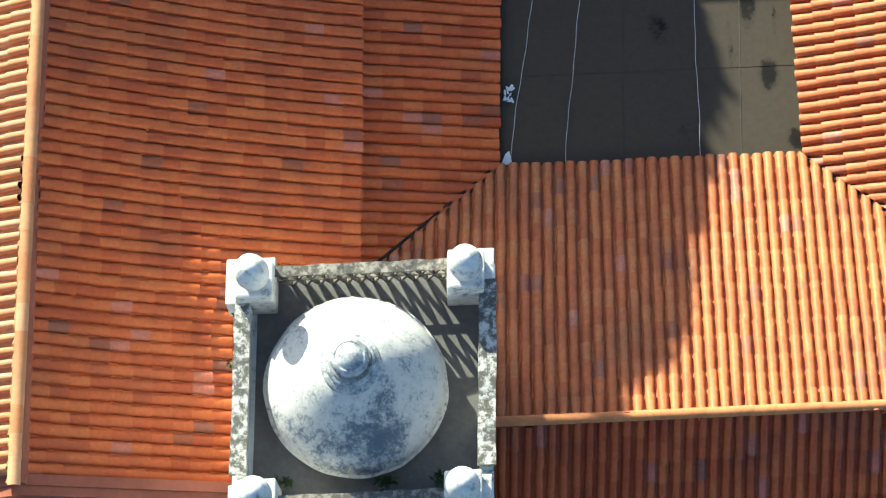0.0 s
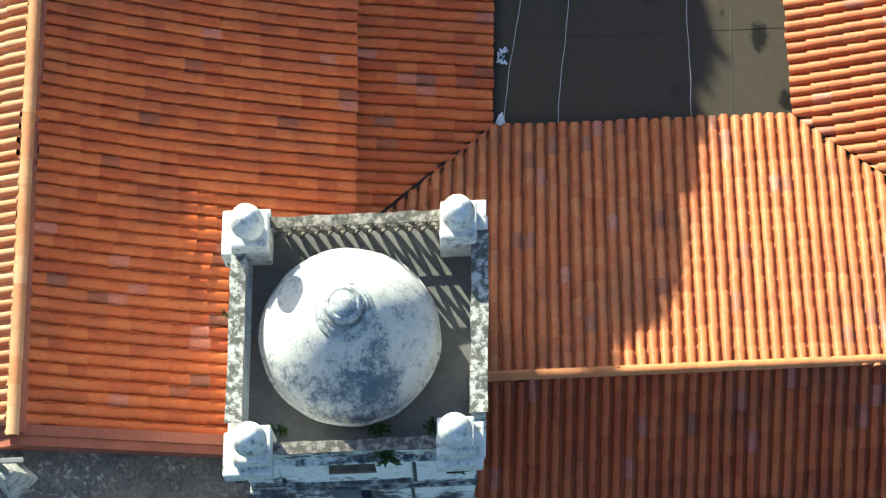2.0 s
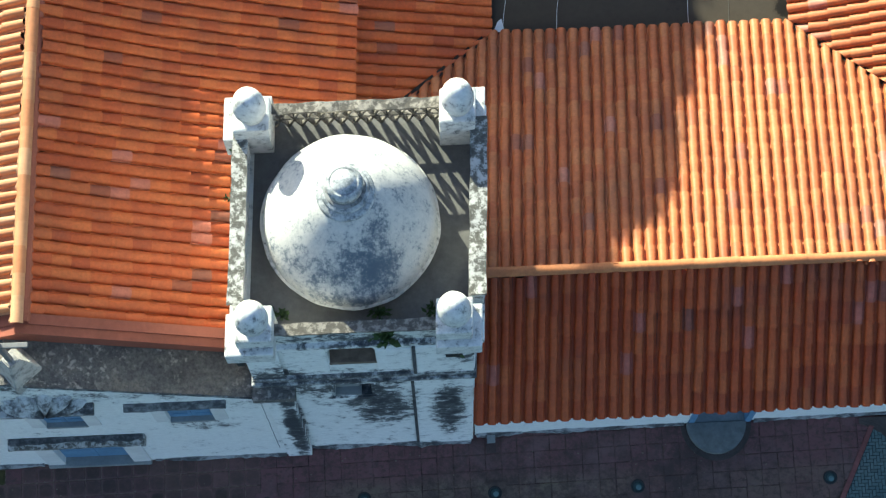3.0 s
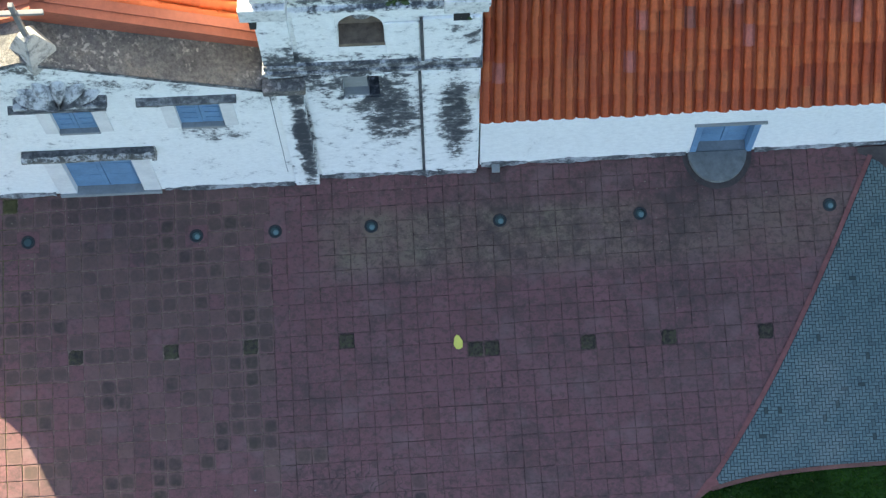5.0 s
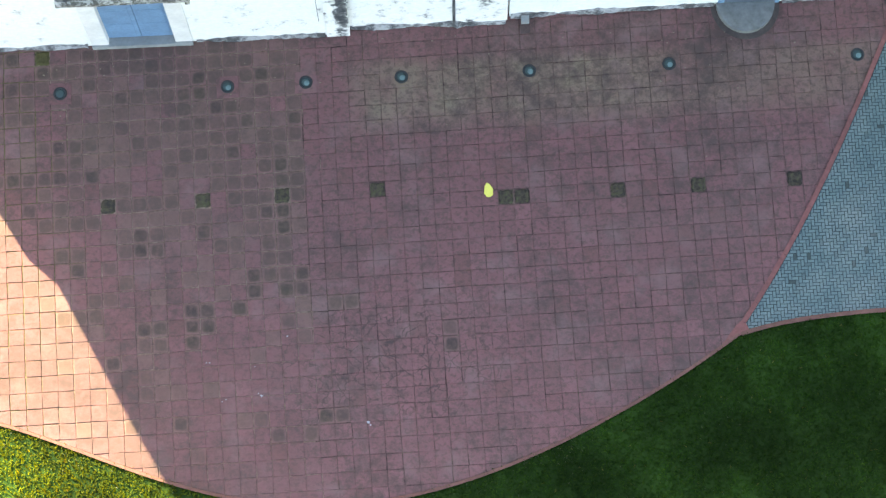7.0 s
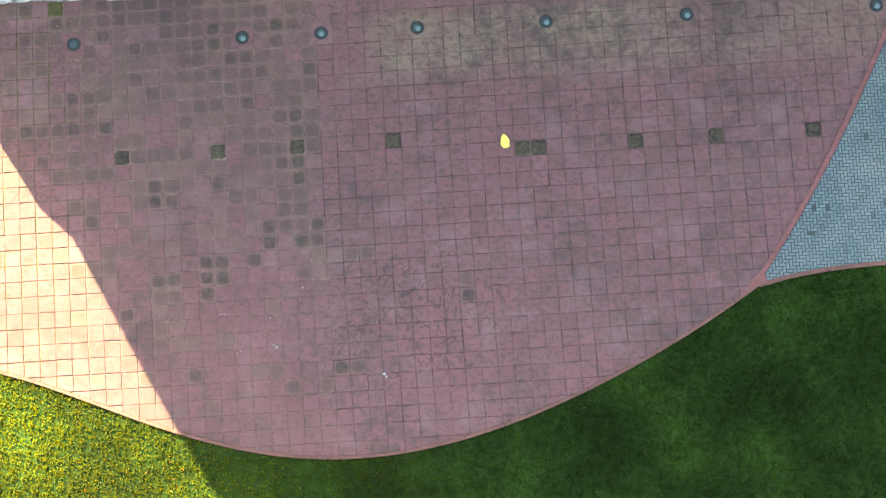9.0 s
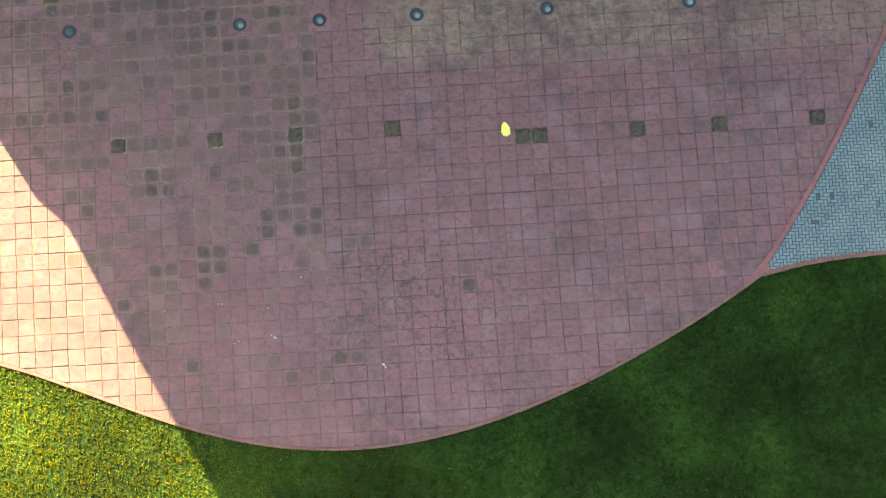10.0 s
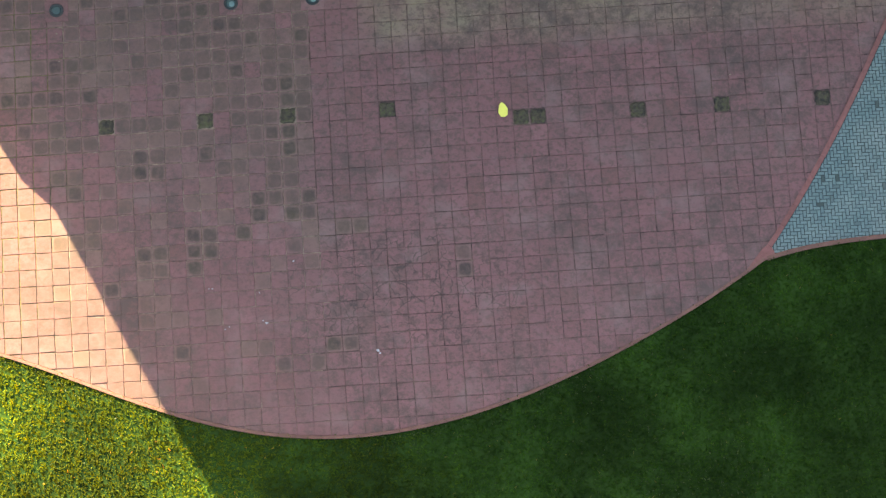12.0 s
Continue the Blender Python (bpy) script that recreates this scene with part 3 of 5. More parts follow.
def tile_roof(name, roof, origin, along, up, n_along, n_up, keep, near, sag=0.03, seed=1, cuts=(), course=COURSE, tile=TILE, mat=tile_mat_joined, hump=0.0, dish=0.0, loose=1.0):
    """Lays tiles on a slope, which may be humped along its length and dished from ridge to eave. keep(place): whether a tile lies there; near(place): whether it is one of those that are parts of their own."""
    rng = random.Random(seed)
    along, up = Vector(along).normalized(), Vector(up).normalized()
    out = along.cross(up).normalized()
    basis = Matrix((up.cross(out), up, out)).transposed().to_4x4()
    tv = [v.co.copy() for v in tile.vertices]
    tf = [tuple(p.vertices) for p in tile.polygons]
    ts = [p.use_smooth for p in tile.polygons]
    verts, faces, smooth, single = [], [], [], 0
    for i in range(n_along):
        wob = rng.uniform(-0.008, 0.008)
        drift = 0.16 * noise.noise(Vector((i * 0.23, seed * 3.7, 1.0)))
        for j in range(n_up):
            p = Vector(origin) + along * ((i + 0.5) * PITCH + wob + rng.gauss(0, 0.004)) + up * (j * course + drift * min(1.0, 0.25 * j) + rng.gauss(0, 0.012))
            if not keep(p + up * 0.2):
                continue
            p += out * (sag * noise.noise(Vector((p.x * 0.5, p.y * 0.5, seed))) + rng.gauss(0, 0.004))
            lean = hump * (p.y - 6.0)
            p += out * hump * (20.0 - 0.5 * (p.y - 6.0) ** 2)
            v = min(1.0, j / n_up)
            p -= out * dish * n_up * course * v * (1 - v)
            mt = Matrix.Translation(p) @ basis @ Euler((0.75 * dish * (2 * v - 1) + loose * rng.gauss(0, 0.010), lean + loose * rng.gauss(0, 0.016), rng.gauss(0, 0.013))).to_matrix().to_4x4()
            if near(p) and single < 300 and all((p + up * 0.2 - Vector(o)).dot(Vector(nr)) > 0.32 for o, nr in cuts):
                ob = new("roof_tile", tile)
                ob.parent, ob.matrix_basis = roof, mt
                single += 1
            else:
                k = len(verts)
                verts += [mt @ v for v in tv]
                faces += [tuple(k + q for q in fc) for fc in tf]
                smooth += ts
    me = bpy.data.meshes.new(name + "_tiles")
    me.from_pydata(verts, [], faces)
    me.polygons.foreach_set("use_smooth", smooth)
    if cuts:
        # tiles are cut to the line of the valley
        bm = bmesh.new()
        bm.from_mesh(me)
        for o, nr in cuts:
            bmesh.ops.bisect_plane(bm, geom=bm.verts[:] + bm.edges[:] + bm.faces[:], plane_co=o, plane_no=nr, clear_inner=True)
        bm.to_mesh(me)
        bm.free()
    me.materials.append(mat)
    ob = new("roof_tiles", me)
    ob.parent = roof
    tagged(ob, kind="stuff")


def slope_board(bm, pts, thick=0.10, drop=0.085):
    """The boarding under the tiles: a slab of the given corner points, drawn out downwards."""
    top = [bm.verts.new(Vector(p) - Vector((0, 0, drop))) for p in pts]
    low = [bm.verts.new(Vector(p) - Vector((0, 0, drop + thick))) for p in pts]
    bm.faces.new(top)
    bm.faces.new(low[::-1])
    for i in range(len(pts)):
        k = (i + 1) % len(pts)
        bm.faces.new([top[i], low[i], low[k], top[k]])
    bmesh.ops.recalc_face_normals(bm, faces=bm.faces)
    return bm


def ridge_caps(roof, a, b2, r=0.11, step=0.42, mat=None, taper=0.86, loose=1.2):
    """Overlapping half-round ridge tiles from a to b2."""
    a, b2 = Vector(a), Vector(b2)
    d = (b2 - a).normalized()
    side = d.cross(Vector((0, 0, 1))).normalized()
    upw = side.cross(d)
    k, n = 0, int((b2 - a).length / step)
    me = bpy.data.meshes.new("ridge_tile")
    vs, fs = [], []
    for y, rr in ((0.0, r), (step * 1.1, r * taper)):
        for q in range(7):
            t = math.pi * q / 6
            vs.append((rr * math.cos(t), y, rr * 0.85 * math.sin(t) - 0.02))
    for q in range(7):
        t = math.pi * q / 6
        vs.append(((r - 0.022) * math.cos(t), 0.004, (r * 0.85 - 0.022) * math.sin(t) - 0.02))
    vs += vs[:7]
    for q in range(6):
        fs.append((q, q + 1, 8 + q, 7 + q))
        fs.append((14 + q, 15 + q, 22 + q, 21 + q))
    me.from_pydata(vs, [], fs)
    me.polygons.foreach_set("use_smooth", [True, False] * 6)
    me.materials.append(mat or tile_mat)
    me.flip_normals()
    rng = random.Random(7)
    for k in range(n):
        ob = new("ridge_tile", me)
        ob.parent = roof
        ob.matrix_basis = Matrix.Translation(a + d * step * k + upw * rng.uniform(0, 0.012)) @ Matrix((side, d, upw)).transposed().to_4x4() @ pose(0, 0, 0, 2.2 * loose, 0, rng.gauss(0, loose))


# ---------------------------------------------------------------- ground
def curve_y(x):
    """The lawn's edge in front of the paved yard."""
    return ((((2e-05 * x + 0.00014) * x - 0.001723) * x + 0.0356) * x + 0.384581) * x - 9.371808


def kerb_x(y):
    """The kerb between the red slabs and the grey blocks."""
    s = (y + 7.0) / 6.55
    return 4.382 + 3.755 * s + s * (1 - s) * (1.184 - 0.62 * s)


def border_y(x):
    """The lower border of the grey blocks."""
    return -7.05 + 0.42 * (1 - math.exp(-(x - 4.42) * 0.75))


bm = bmesh.new()
bmesh.ops.create_grid(bm, x_segments=40, y_segments=40, size=900)
for v in bm.verts:
    v.co.z = -0.03
ground = tagged(mesh_object("ground", bm, soil_mat), "grassy ground round the church", "ground", kind="structure")

# bed under the slabs
bm = bmesh.new()
edge = [(x, curve_y(x)) for x in np.linspace(-14, 4.42, 50)]
edge += [(x, border_y(x)) for x in np.linspace(4.6, 13, 20)]
prism(bm, edge + [(13, 0.6), (-14, 0.6)], -0.12, -0.012, "z")
pavement = tagged(mesh_object("pavement", bm, bed_mat), "yard paved with square reddish slabs", "pavement", kind="structure")

# ---------------------------------------------------------------- right wing: walls and roofs
RIDGE_Y, RIDGE_Z = 1.95, 6.74
EAVE_Y, EAVE_Z = -0.61, 5.51
GUT_Y, GUT_Z = 7.33, 4.42


def back_z(y):
    return RIDGE_Z + (GUT_Z - RIDGE_Z) * (y - RIDGE_Y) / (GUT_Y - RIDGE_Y)


def wall_line(x):
    return 0.075 + 0.011 * x


DOOR_X0, DOOR_X1 = 4.60, 5.66
bm = bmesh.new()
wall_with_holes(bm, lambda x: 5.62, 0.02, 12.0, -0.1, 0.0, 0.5, [(DOOR_X0, DOOR_X1, 0.12, 1.98)])
for v in bm.verts:
    v.co.y += wall_line(v.co.x)
wall_front = tagged(mesh_object("wall_front", bm, wall_white), "clean white limewashed front wall", "wall", kind="structure")
# added sheet, near-black in place of the unlit room
bm = bmesh.new()
box(bm, 0.02, 12.0, 0.70, 0.74, 0, 5.4)
tagged(mesh_object("wall_inner", bm, unlit_void_mat), "near-black sheet for the unlit room behind the front wall", "wall", kind="structure")

roof_wing = thing("wing_roof", "clay-tiled pitched roof of the side wing", "roof")
f0, f1 = 0.22, 13.0
bm = slope_board(bmesh.new(), [sk(f0 - 0.15, EAVE_Y + 0.06, EAVE_Z + 0.01), sk(f1, EAVE_Y + 0.06, EAVE_Z + 0.01), sk(f1, RIDGE_Y, RIDGE_Z - 0.02), sk(f0 - 0.15, RIDGE_Y, RIDGE_Z - 0.02)])
part("front_boarding", bm, dark_mat, roof_wing)
bm = slope_board(bmesh.new(), [sk(f1, RIDGE_Y, RIDGE_Z - 0.02), sk(f1, GUT_Y - 0.02, GUT_Z), sk(-3.5, GUT_Y - 0.02, GUT_Z), sk(-3.5, RIDGE_Y, RIDGE_Z - 0.02)])
part("back_boarding", bm, dark_mat, roof_wing)
up_front = Vector((SKEW * (RIDGE_Y - EAVE_Y), RIDGE_Y - EAVE_Y, RIDGE_Z - EAVE_Z))
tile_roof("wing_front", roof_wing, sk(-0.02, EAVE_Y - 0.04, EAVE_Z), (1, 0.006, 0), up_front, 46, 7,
          lambda p: True, lambda p: p.x < 5.5, 0.02, 3, (), COURSE, DARK_TILE, dark_tile_joined)
roof_back = thing("wing_roof", "clay-tiled back slope of the side wing, partly sunlit", "roof")


def left_low_z(x):
    return 4.42 + 0.36 * (0.22 - x)


def right_low_z(x):
    return 4.42 + 0.43 * (x - 6.57)


# the two valleys, each a point and the level way across it towards the back slope
VALLEY_L = (Vector((0.61, GUT_Y, 4.4)), Vector((0.86, -1.0, 0)).normalized())
VALLEY_R = (Vector((6.58, GUT_Y, 4.4)), Vector((-0.94, -1.0, 0)).normalized())


def beside(p, valley, side, slack=0.3):
    return (p - valley[0]).dot(valley[1]) * side > -slack


up_back = Vector((SKEW * (RIDGE_Y - GUT_Y), RIDGE_Y - GUT_Y, RIDGE_Z - GUT_Z))
tile_roof("wing_back", roof_back, sk(9.9, GUT_Y + 0.03, GUT_Z), (-1, 0, 0), up_back, 60, 15,
          lambda p: p.y > RIDGE_Y + 0.08 and beside(p, VALLEY_L, 1) and beside(p, VALLEY_R, 1) and not (p.x < 0.10 + SKEW * p.y and p.y < 4.1),
          lambda p: 0.4 < p.x < 6.5 and 2.0 < p.y < 5.4, 0.025, 5, [(VALLEY_L[0], VALLEY_L[1]), (VALLEY_R[0], VALLEY_R[1])], 0.395)
ridge_caps(roof_back, sk(0.18, RIDGE_Y, RIDGE_Z + 0.075), sk(13.0, RIDGE_Y, RIDGE_Z + 0.075), 0.10, 0.42, sunlit_ridge_mat, 0.955, 0.4)

# ---------------------------------------------------------------- nave roof
NAVE_S = 0.60


def nave_z(x):
    return 9.43 - NAVE_S * (x + 7.98)


nave_roof = thing("nave_roof", "large clay-tiled roof of the church nave", "roof")
LAP_X = -2.50
bm = slope_board(bmesh.new(), [sk(-7.98, 0.72, nave_z(-7.98)), sk(LAP_X, 0.72, nave_z(LAP_X)), sk(LAP_X, 15, nave_z(LAP_X)), sk(-7.98, 15, nave_z(-7.98))], 0.10, 0.30)
part("boarding", bm, dark_mat, nave_roof)
bm = slope_board(bmesh.new(), [sk(-7.98, 0.72, nave_z(-7.98)), sk(-7.98, 15, nave_z(-7.98)), sk(-13.4, 15, nave_z(-7.98) - 5.3 * NAVE_S), sk(-13.4, 0.72, nave_z(-7.98) - 5.3 * NAVE_S)])
part("boarding", bm, dark_mat, nave_roof)
tile_roof("nave", nave_roof, sk(LAP_X + 0.05, 0.93, nave_z(LAP_X + 0.05)), (SKEW, 1, 0), (-1, 0.006, NAVE_S), 60, 16,
          lambda p: p.x - SKEW * p.y > -8.1 and not (p.y < 4.1 and p.x > -3.9), lambda p: p.x < -4.2 and 1.0 < p.y < 5.4, 0.05, 9, [(sk(-7.90, 0), Vector((1, -SKEW, 0)))], 0.3975,
          FLAT_TILE, red_tile_joined, 0.009, 0.15, 0.4)
# the ridge, a little above the straight slope
RIDGE_X, RIDGE_TOP = -7.955, nave_z(-7.98) + 0.14
nave_left = thing("nave_roof", "outer slope of the clay-tiled nave roof, partly bleached, with sunlight in its colour", "roof")
tile_roof("nave_left", nave_left, sk(-13.33, 14.5, RIDGE_TOP - 5.37 * NAVE_S), (-SKEW, -1, 0), (1, 0, NAVE_S), 60, 15,
          lambda p: p.x - SKEW * p.y < -7.9, lambda p: p.x > -9.9 and p.y < 9.5, 0.03, 11, [(sk(-8.045, 0), Vector((-1, SKEW, 0)))], COURSE, PALE_TILE, pale_tile_joined)
# ridge caps take the paler clay so that they look sunlit
ridge_caps(nave_left, sk(RIDGE_X, 0.75, RIDGE_TOP + 0.10), sk(RIDGE_X, 14.5, RIDGE_TOP + 0.10), 0.115, 0.44, pale_tile_mat, 0.955, 0.35)
# lumps of mortar that bed the ridge on the pale tiles
bm = bmesh.new()
rows = []
for y in np.arange(0.8, 14.4, 0.045):
    n1 = noise.noise(Vector((1.0, y * 7, 0.0))) + 0.5 * noise.noise(Vector((4.0, y * 17, 0.0)))
    wide = 0.145 + 0.05 * n1
    rows.append([bm.verts.new(sk(RIDGE_X + dx, y, RIDGE_TOP + dz)) for dx, dz in ((-wide, -0.10), (-wide + 0.01, 0.035 + 0.03 * n1), (-0.09, 0.10 + 0.01 * n1), (0.06, 0.09))])
for a, c in zip(rows, rows[1:]):
    for k in range(3):
        bm.faces.new([a[k], a[k + 1], c[k + 1], c[k]])
bmesh.ops.recalc_face_normals(bm, faces=bm.faces)
part("ridge_mortar", bm, mortar_mat, nave_left, "pale crumbling bedding mortar under the ridge tiles")
# red mortar that closes the tile ends on the shaded side
bm = bmesh.new()
rows = []
for y in np.arange(0.8, 14.4, 0.05):
    wide = 0.17 + 0.02 * noise.noise(Vector((7.0, y * 9, 0.0)))
    rows.append([bm.verts.new(sk(RIDGE_X + dx, y, RIDGE_TOP + dz)) for dx, dz in ((0.04, 0.09), (0.12, 0.045), (wide, -0.02), (wide + 0.02, -0.26))])
for a, c in zip(rows, rows[1:]):
    for k in range(3):
        bm.faces.new([a[k], a[k + 1], c[k + 1], c[k]])
bmesh.ops.recalc_face_normals(bm, faces=bm.faces)
part("ridge_bedding", bm, verge_mat, nave_left, "red mortar filling along the ridge")

low_roof = thing("aisle_roof", "lower clay-tiled aisle roof below the nave roof", "roof")
bm = slope_board(bmesh.new(), [sk(0.20, 4.0, left_low_z(0.20)), sk(0.20, 15, left_low_z(0.20)), sk(LAP_X - 0.3, 15, left_low_z(LAP_X - 0.3)), sk(LAP_X - 0.3, 4.0, left_low_z(LAP_X - 0.3))])
part("boarding", bm, dark_mat, low_roof)
tile_roof("aisle", low_roof, sk(0.25, 4.1, left_low_z(0.25)), (SKEW, 1, 0), (-1, 0, 0.36), 47, 8,
          lambda p: p.x - SKEW * p.y > LAP_X - 0.35 and beside(p, VALLEY_L, -1), lambda p: 4.2 < p.y < 11.0, 0.03, 13, [(VALLEY_L[0], -VALLEY_L[1])], COURSE, FLAT_TILE, red_tile_joined)
bm = boxed(LAP_X - 0.4, LAP_X - 0.15, 3.9, 15, 4.0, nave_z(LAP_X) - 0.12, skew=True)
tagged(mesh_object("wall_nave", bm, wall_church), "nave wall between the two roofs", "wall", kind="structure")

# right cross wing
cross_roof = thing("cross_wing_roof", "sunlit clay-tiled roof of the cross wing", "roof")
bm = slope_board(bmesh.new(), [Vector((x, y, right_low_z(x))) for x, y in ((6.62, 15), (6.62, 3.2), (13.0, 3.2), (13.0, 15))])
part("boarding", bm, dark_mat, cross_roof)
tile_roof("cross", cross_roof, (6.60, 14.5, right_low_z(6.60)), (0, -1, 0), (1, 0, 0.43), 50, 12,
          lambda p: beside(p, VALLEY_R, -1), lambda p: p.x < 9.5 and 5.0 < p.y < 12, 0.02, 17, [(VALLEY_R[0], -VALLEY_R[1])])

# valleys
for xa, xb in ((0.62 - 0.02, -1.85), (6.57, 9.6)):
    ya, yb = GUT_Y, GUT_Y - abs(xb - xa) * (0.86 if xa < 3 else 0.92)
    bm = bmesh.new()
    d = Vector((xb - xa, yb - ya, back_z(yb) - back_z(ya))).normalized()
    s = Vector((-d.y, d.x, 0)).normalized() * 0.065
    a, b2 = Vector((xa, ya, back_z(ya) + 0.07)), Vector((xb, yb, back_z(yb) + 0.07))
    lo = [bm.verts.new(p) for p in (a - s, a + s, b2 + s, b2 - s)]
    hi = [bm.verts.new(p - Vector((0, 0, 0.05))) for p in (a, b2)]
    bm.faces.new([lo[0], hi[0], hi[1], lo[3]])
    bm.faces.new([hi[0], lo[1], lo[2], hi[1]])
    tagged(mesh_object("valley_gutter", bm, lead_mat), "dark dirty valley gutter between two tiled roofs", "gutter", "valley gutters")

# flat roof in the court
bm = bmesh.new()
box(bm, 0.0, 6.9, GUT_Y - 0.35, 15.0, 4.0, 4.25, skew=True)
flat_roof = tagged(mesh_object("flat_roof", bm, membrane_mat), "dark brown membrane flat roof with seams", "roof", kind="structure")
for x in (2.70, 5.0):
    part("seam", boxed(x - 0.006, x + 0.006, GUT_Y - 0.3, 14.9, 4.25, 4.258, skew=True), seam_mat if x == 5.0 else membrane_mat, flat_roof)
for y in (9.25, 13.0):
    part("seam", boxed(0.1, 6.5, y - 0.01, y + 0.01, 4.25, 4.257, skew=True), membrane_mat, flat_roof)

# ---------------------------------------------------------------- church front
APEX_X = -8.25
WALL_Y = -0.15


def rake(x):
    return 8.88 - 0.527 * abs(x - APEX_X)


D0, D1, DH = -8.50, -7.08, 2.78
W = [(-8.22, -7.42, 4.46, 5.95), (-5.84, -4.98, 4.52, 6.08)]
KINKS[(-12.6, -3.88)] = [APEX_X]
bm = bmesh.new()
wall_with_holes(bm, rake, -12.6, -3.88, -0.1, WALL_Y, 0.42, [(D0, D1, 0.14, DH), *W])
church_wall = tagged(mesh_object("wall_church", bm, wall_church), "white limewashed church front with a raking gable and mould stains", "wall", kind="structure")
# side wall of the nave, out of sight; outline made up to fit its shadow
bm = prism(bmesh.new(), [(-12.602, -0.1), (-12.602, 6.3), (-13.08, 6.3), (-13.03, 5.0), (-12.9, 3.7), (-12.67, 2.45), (-12.95, 2.15), (-12.95, -0.1)], WALL_Y, 15)
tagged(mesh_object("wall_side", bm, wall_church), "unseen white limewashed side wall of the nave, outlined to shape the yard's shadow", "wall", kind="structure")
# added sheet, near-black in place of the church's unlit inside
bm = boxed(-12.0, -3.6, 0.9, 0.95, 0, 6.4)
tagged(mesh_object("wall_inner", bm, unlit_void_mat), "near-black sheet for the unlit inside of the church", "wall", kind="structure")
bm = boxed(-12.6, 12.0, 15.0, 15.3, -0.1, 6.3)
tagged(mesh_object("wall_back", bm, wall_church), "white limewashed rear wall", "wall", kind="structure")

# raking coping and red verge
for sgn in (1, -1):
    xe = APEX_X + sgn * 4.35
    bm = bmesh.new()
    pts = [(APEX_X, rake(APEX_X)), (xe, rake(xe)), (xe, rake(xe) + 0.10), (APEX_X, rake(APEX_X) + 0.10)]
    prism(bm, pts, WALL_Y - 0.04, 0.62, "y")
    bmesh.ops.subdivide_edges(bm, edges=bm.edges, cuts=6, use_grid_fill=True)
    for v in bm.verts:
        v.co.z += 0.03 * noise.noise(v.co * 2.3)
        v.co.y += 0.025 * noise.noise(v.co * 1.7 + Vector((9, 0, 0)))
    coping = thing("gable_coping", "grey weathered masonry coping on the gable", "coping", "gable copings")
    part("masonry", bm, gable_mat, coping)
    # dark strip along the coping's lower edge
    bm = prism(bmesh.new(), [(APEX_X, rake(APEX_X) - 0.05), (xe, rake(xe) - 0.05), (xe, rake(xe) + 0.03), (APEX_X, rake(APEX_X) + 0.03)], WALL_Y - 0.052, WALL_Y - 0.002, "y")
    part("drip_edge", bm, stain_mat, coping, "dark strip along the coping's lower edge")
    x0 = APEX_X + 0.27 if sgn > 0 else APEX_X + 0.27
    bm = bmesh.new()
    xv = -4.05 if sgn > 0 else -12.5
    top = (lambda x: nave_z(x) + 0.10) if sgn > 0 else (lambda x: 9.40 + NAVE_S * (x + 7.98))
    prism(bm, [(x0, rake(x0) - 0.2), (xv, rake(xv) - 0.2), (xv, top(xv)), (x0, top(x0))], 0.79, 0.98, "y")
    verge = thing("roof_verge", "red mortared verge in two bands along the roof edge", "roof verge", "roof verges")
    part("upper_band", bm, verge_mat, verge)
    bm = prism(bmesh.new(), [(x0, rake(x0) - 0.2), (xv, rake(xv) - 0.2), (xv, top(xv) - 0.035), (x0, top(x0) - 0.035)], 0.62, 0.788, "y")
    part("lower_band", bm, verge_mat, verge)


def opening_frame(name, x0, x1, z0, z1, wide, y, proud, mat, parent, sill=False):
    part("jamb", boxed(x0 - wide, x0 + 0.004, y - proud, y + 0.2, z0, z1 + 0.02, 0.012), mat, parent)
    part("jamb", boxed(x1 - 0.004, x1 + wide, y - proud, y + 0.2, z0, z1 + 0.02, 0.012), mat, parent)
    part("lintel", boxed(x0 - wide, x1 + wide, y - proud - 0.004, y + 0.2, z1 + 0.02, z1 + 0.2, 0.012), mat, parent)
    if sill:
        part("sill", boxed(x0, x1, y - proud - 0.01, y + 0.3, z0 - 0.10, z0 + 0.006, 0.012), concrete_mat, parent)


def panel_door(parent, x0, x1, z0, z1, y, leaves):
    w = (x1 - x0) / leaves
    for k in range(leaves):
        a, c = x0 + k * w + 0.006, x0 + (k + 1) * w - 0.006
        leaf = part("leaf", boxed(a, c, y, y + 0.05, z0, z1, 0.006), blue_mat, parent)
        n = 3
        for q in range(n):
            za = z0 + 0.12 + q * (z1 - z0 - 0.16) / n
            part("panel", boxed(a + 0.09, c - 0.09, y - 0.008, y - 0.001, za, za + (z1 - z0 - 0.16) / n - 0.08, 0.005), blue_mat, leaf)
    return parent


door_1 = tagged(new("door_1"), "closed blue double door in a pale stone surround", "door", kind="structure")
opening_frame("door", D0, D1, 0.0, DH, 0.36, WALL_Y, 0.05, jamb_mat, door_1)
panel_door(door_1, D0, D1, 0.16, DH, WALL_Y + 0.10, 2)
part("threshold", boxed(D0 - 0.36, D1 + 0.36, WALL_Y - 0.10, WALL_Y + 0.3, -0.05, 0.148, 0.015), concrete_mat, door_1)


def hood(x0, x1, z, deep, thick):
    bm = bmesh.new()
    prism(bm, [(WALL_Y, z), (WALL_Y - deep, z + 0.03), (WALL_Y - deep, z + thick), (WALL_Y, z + thick + 0.05)], x0, x1, "x")
    bmesh.ops.subdivide_edges(bm, edges=[e for e in bm.edges if e.calc_length() > 0.5], cuts=14, use_grid_fill=True)
    for v in bm.verts:
        v.co += Vector((0, 1, 1)) * 0.014 * noise.noise(v.co * 4)
    return bm


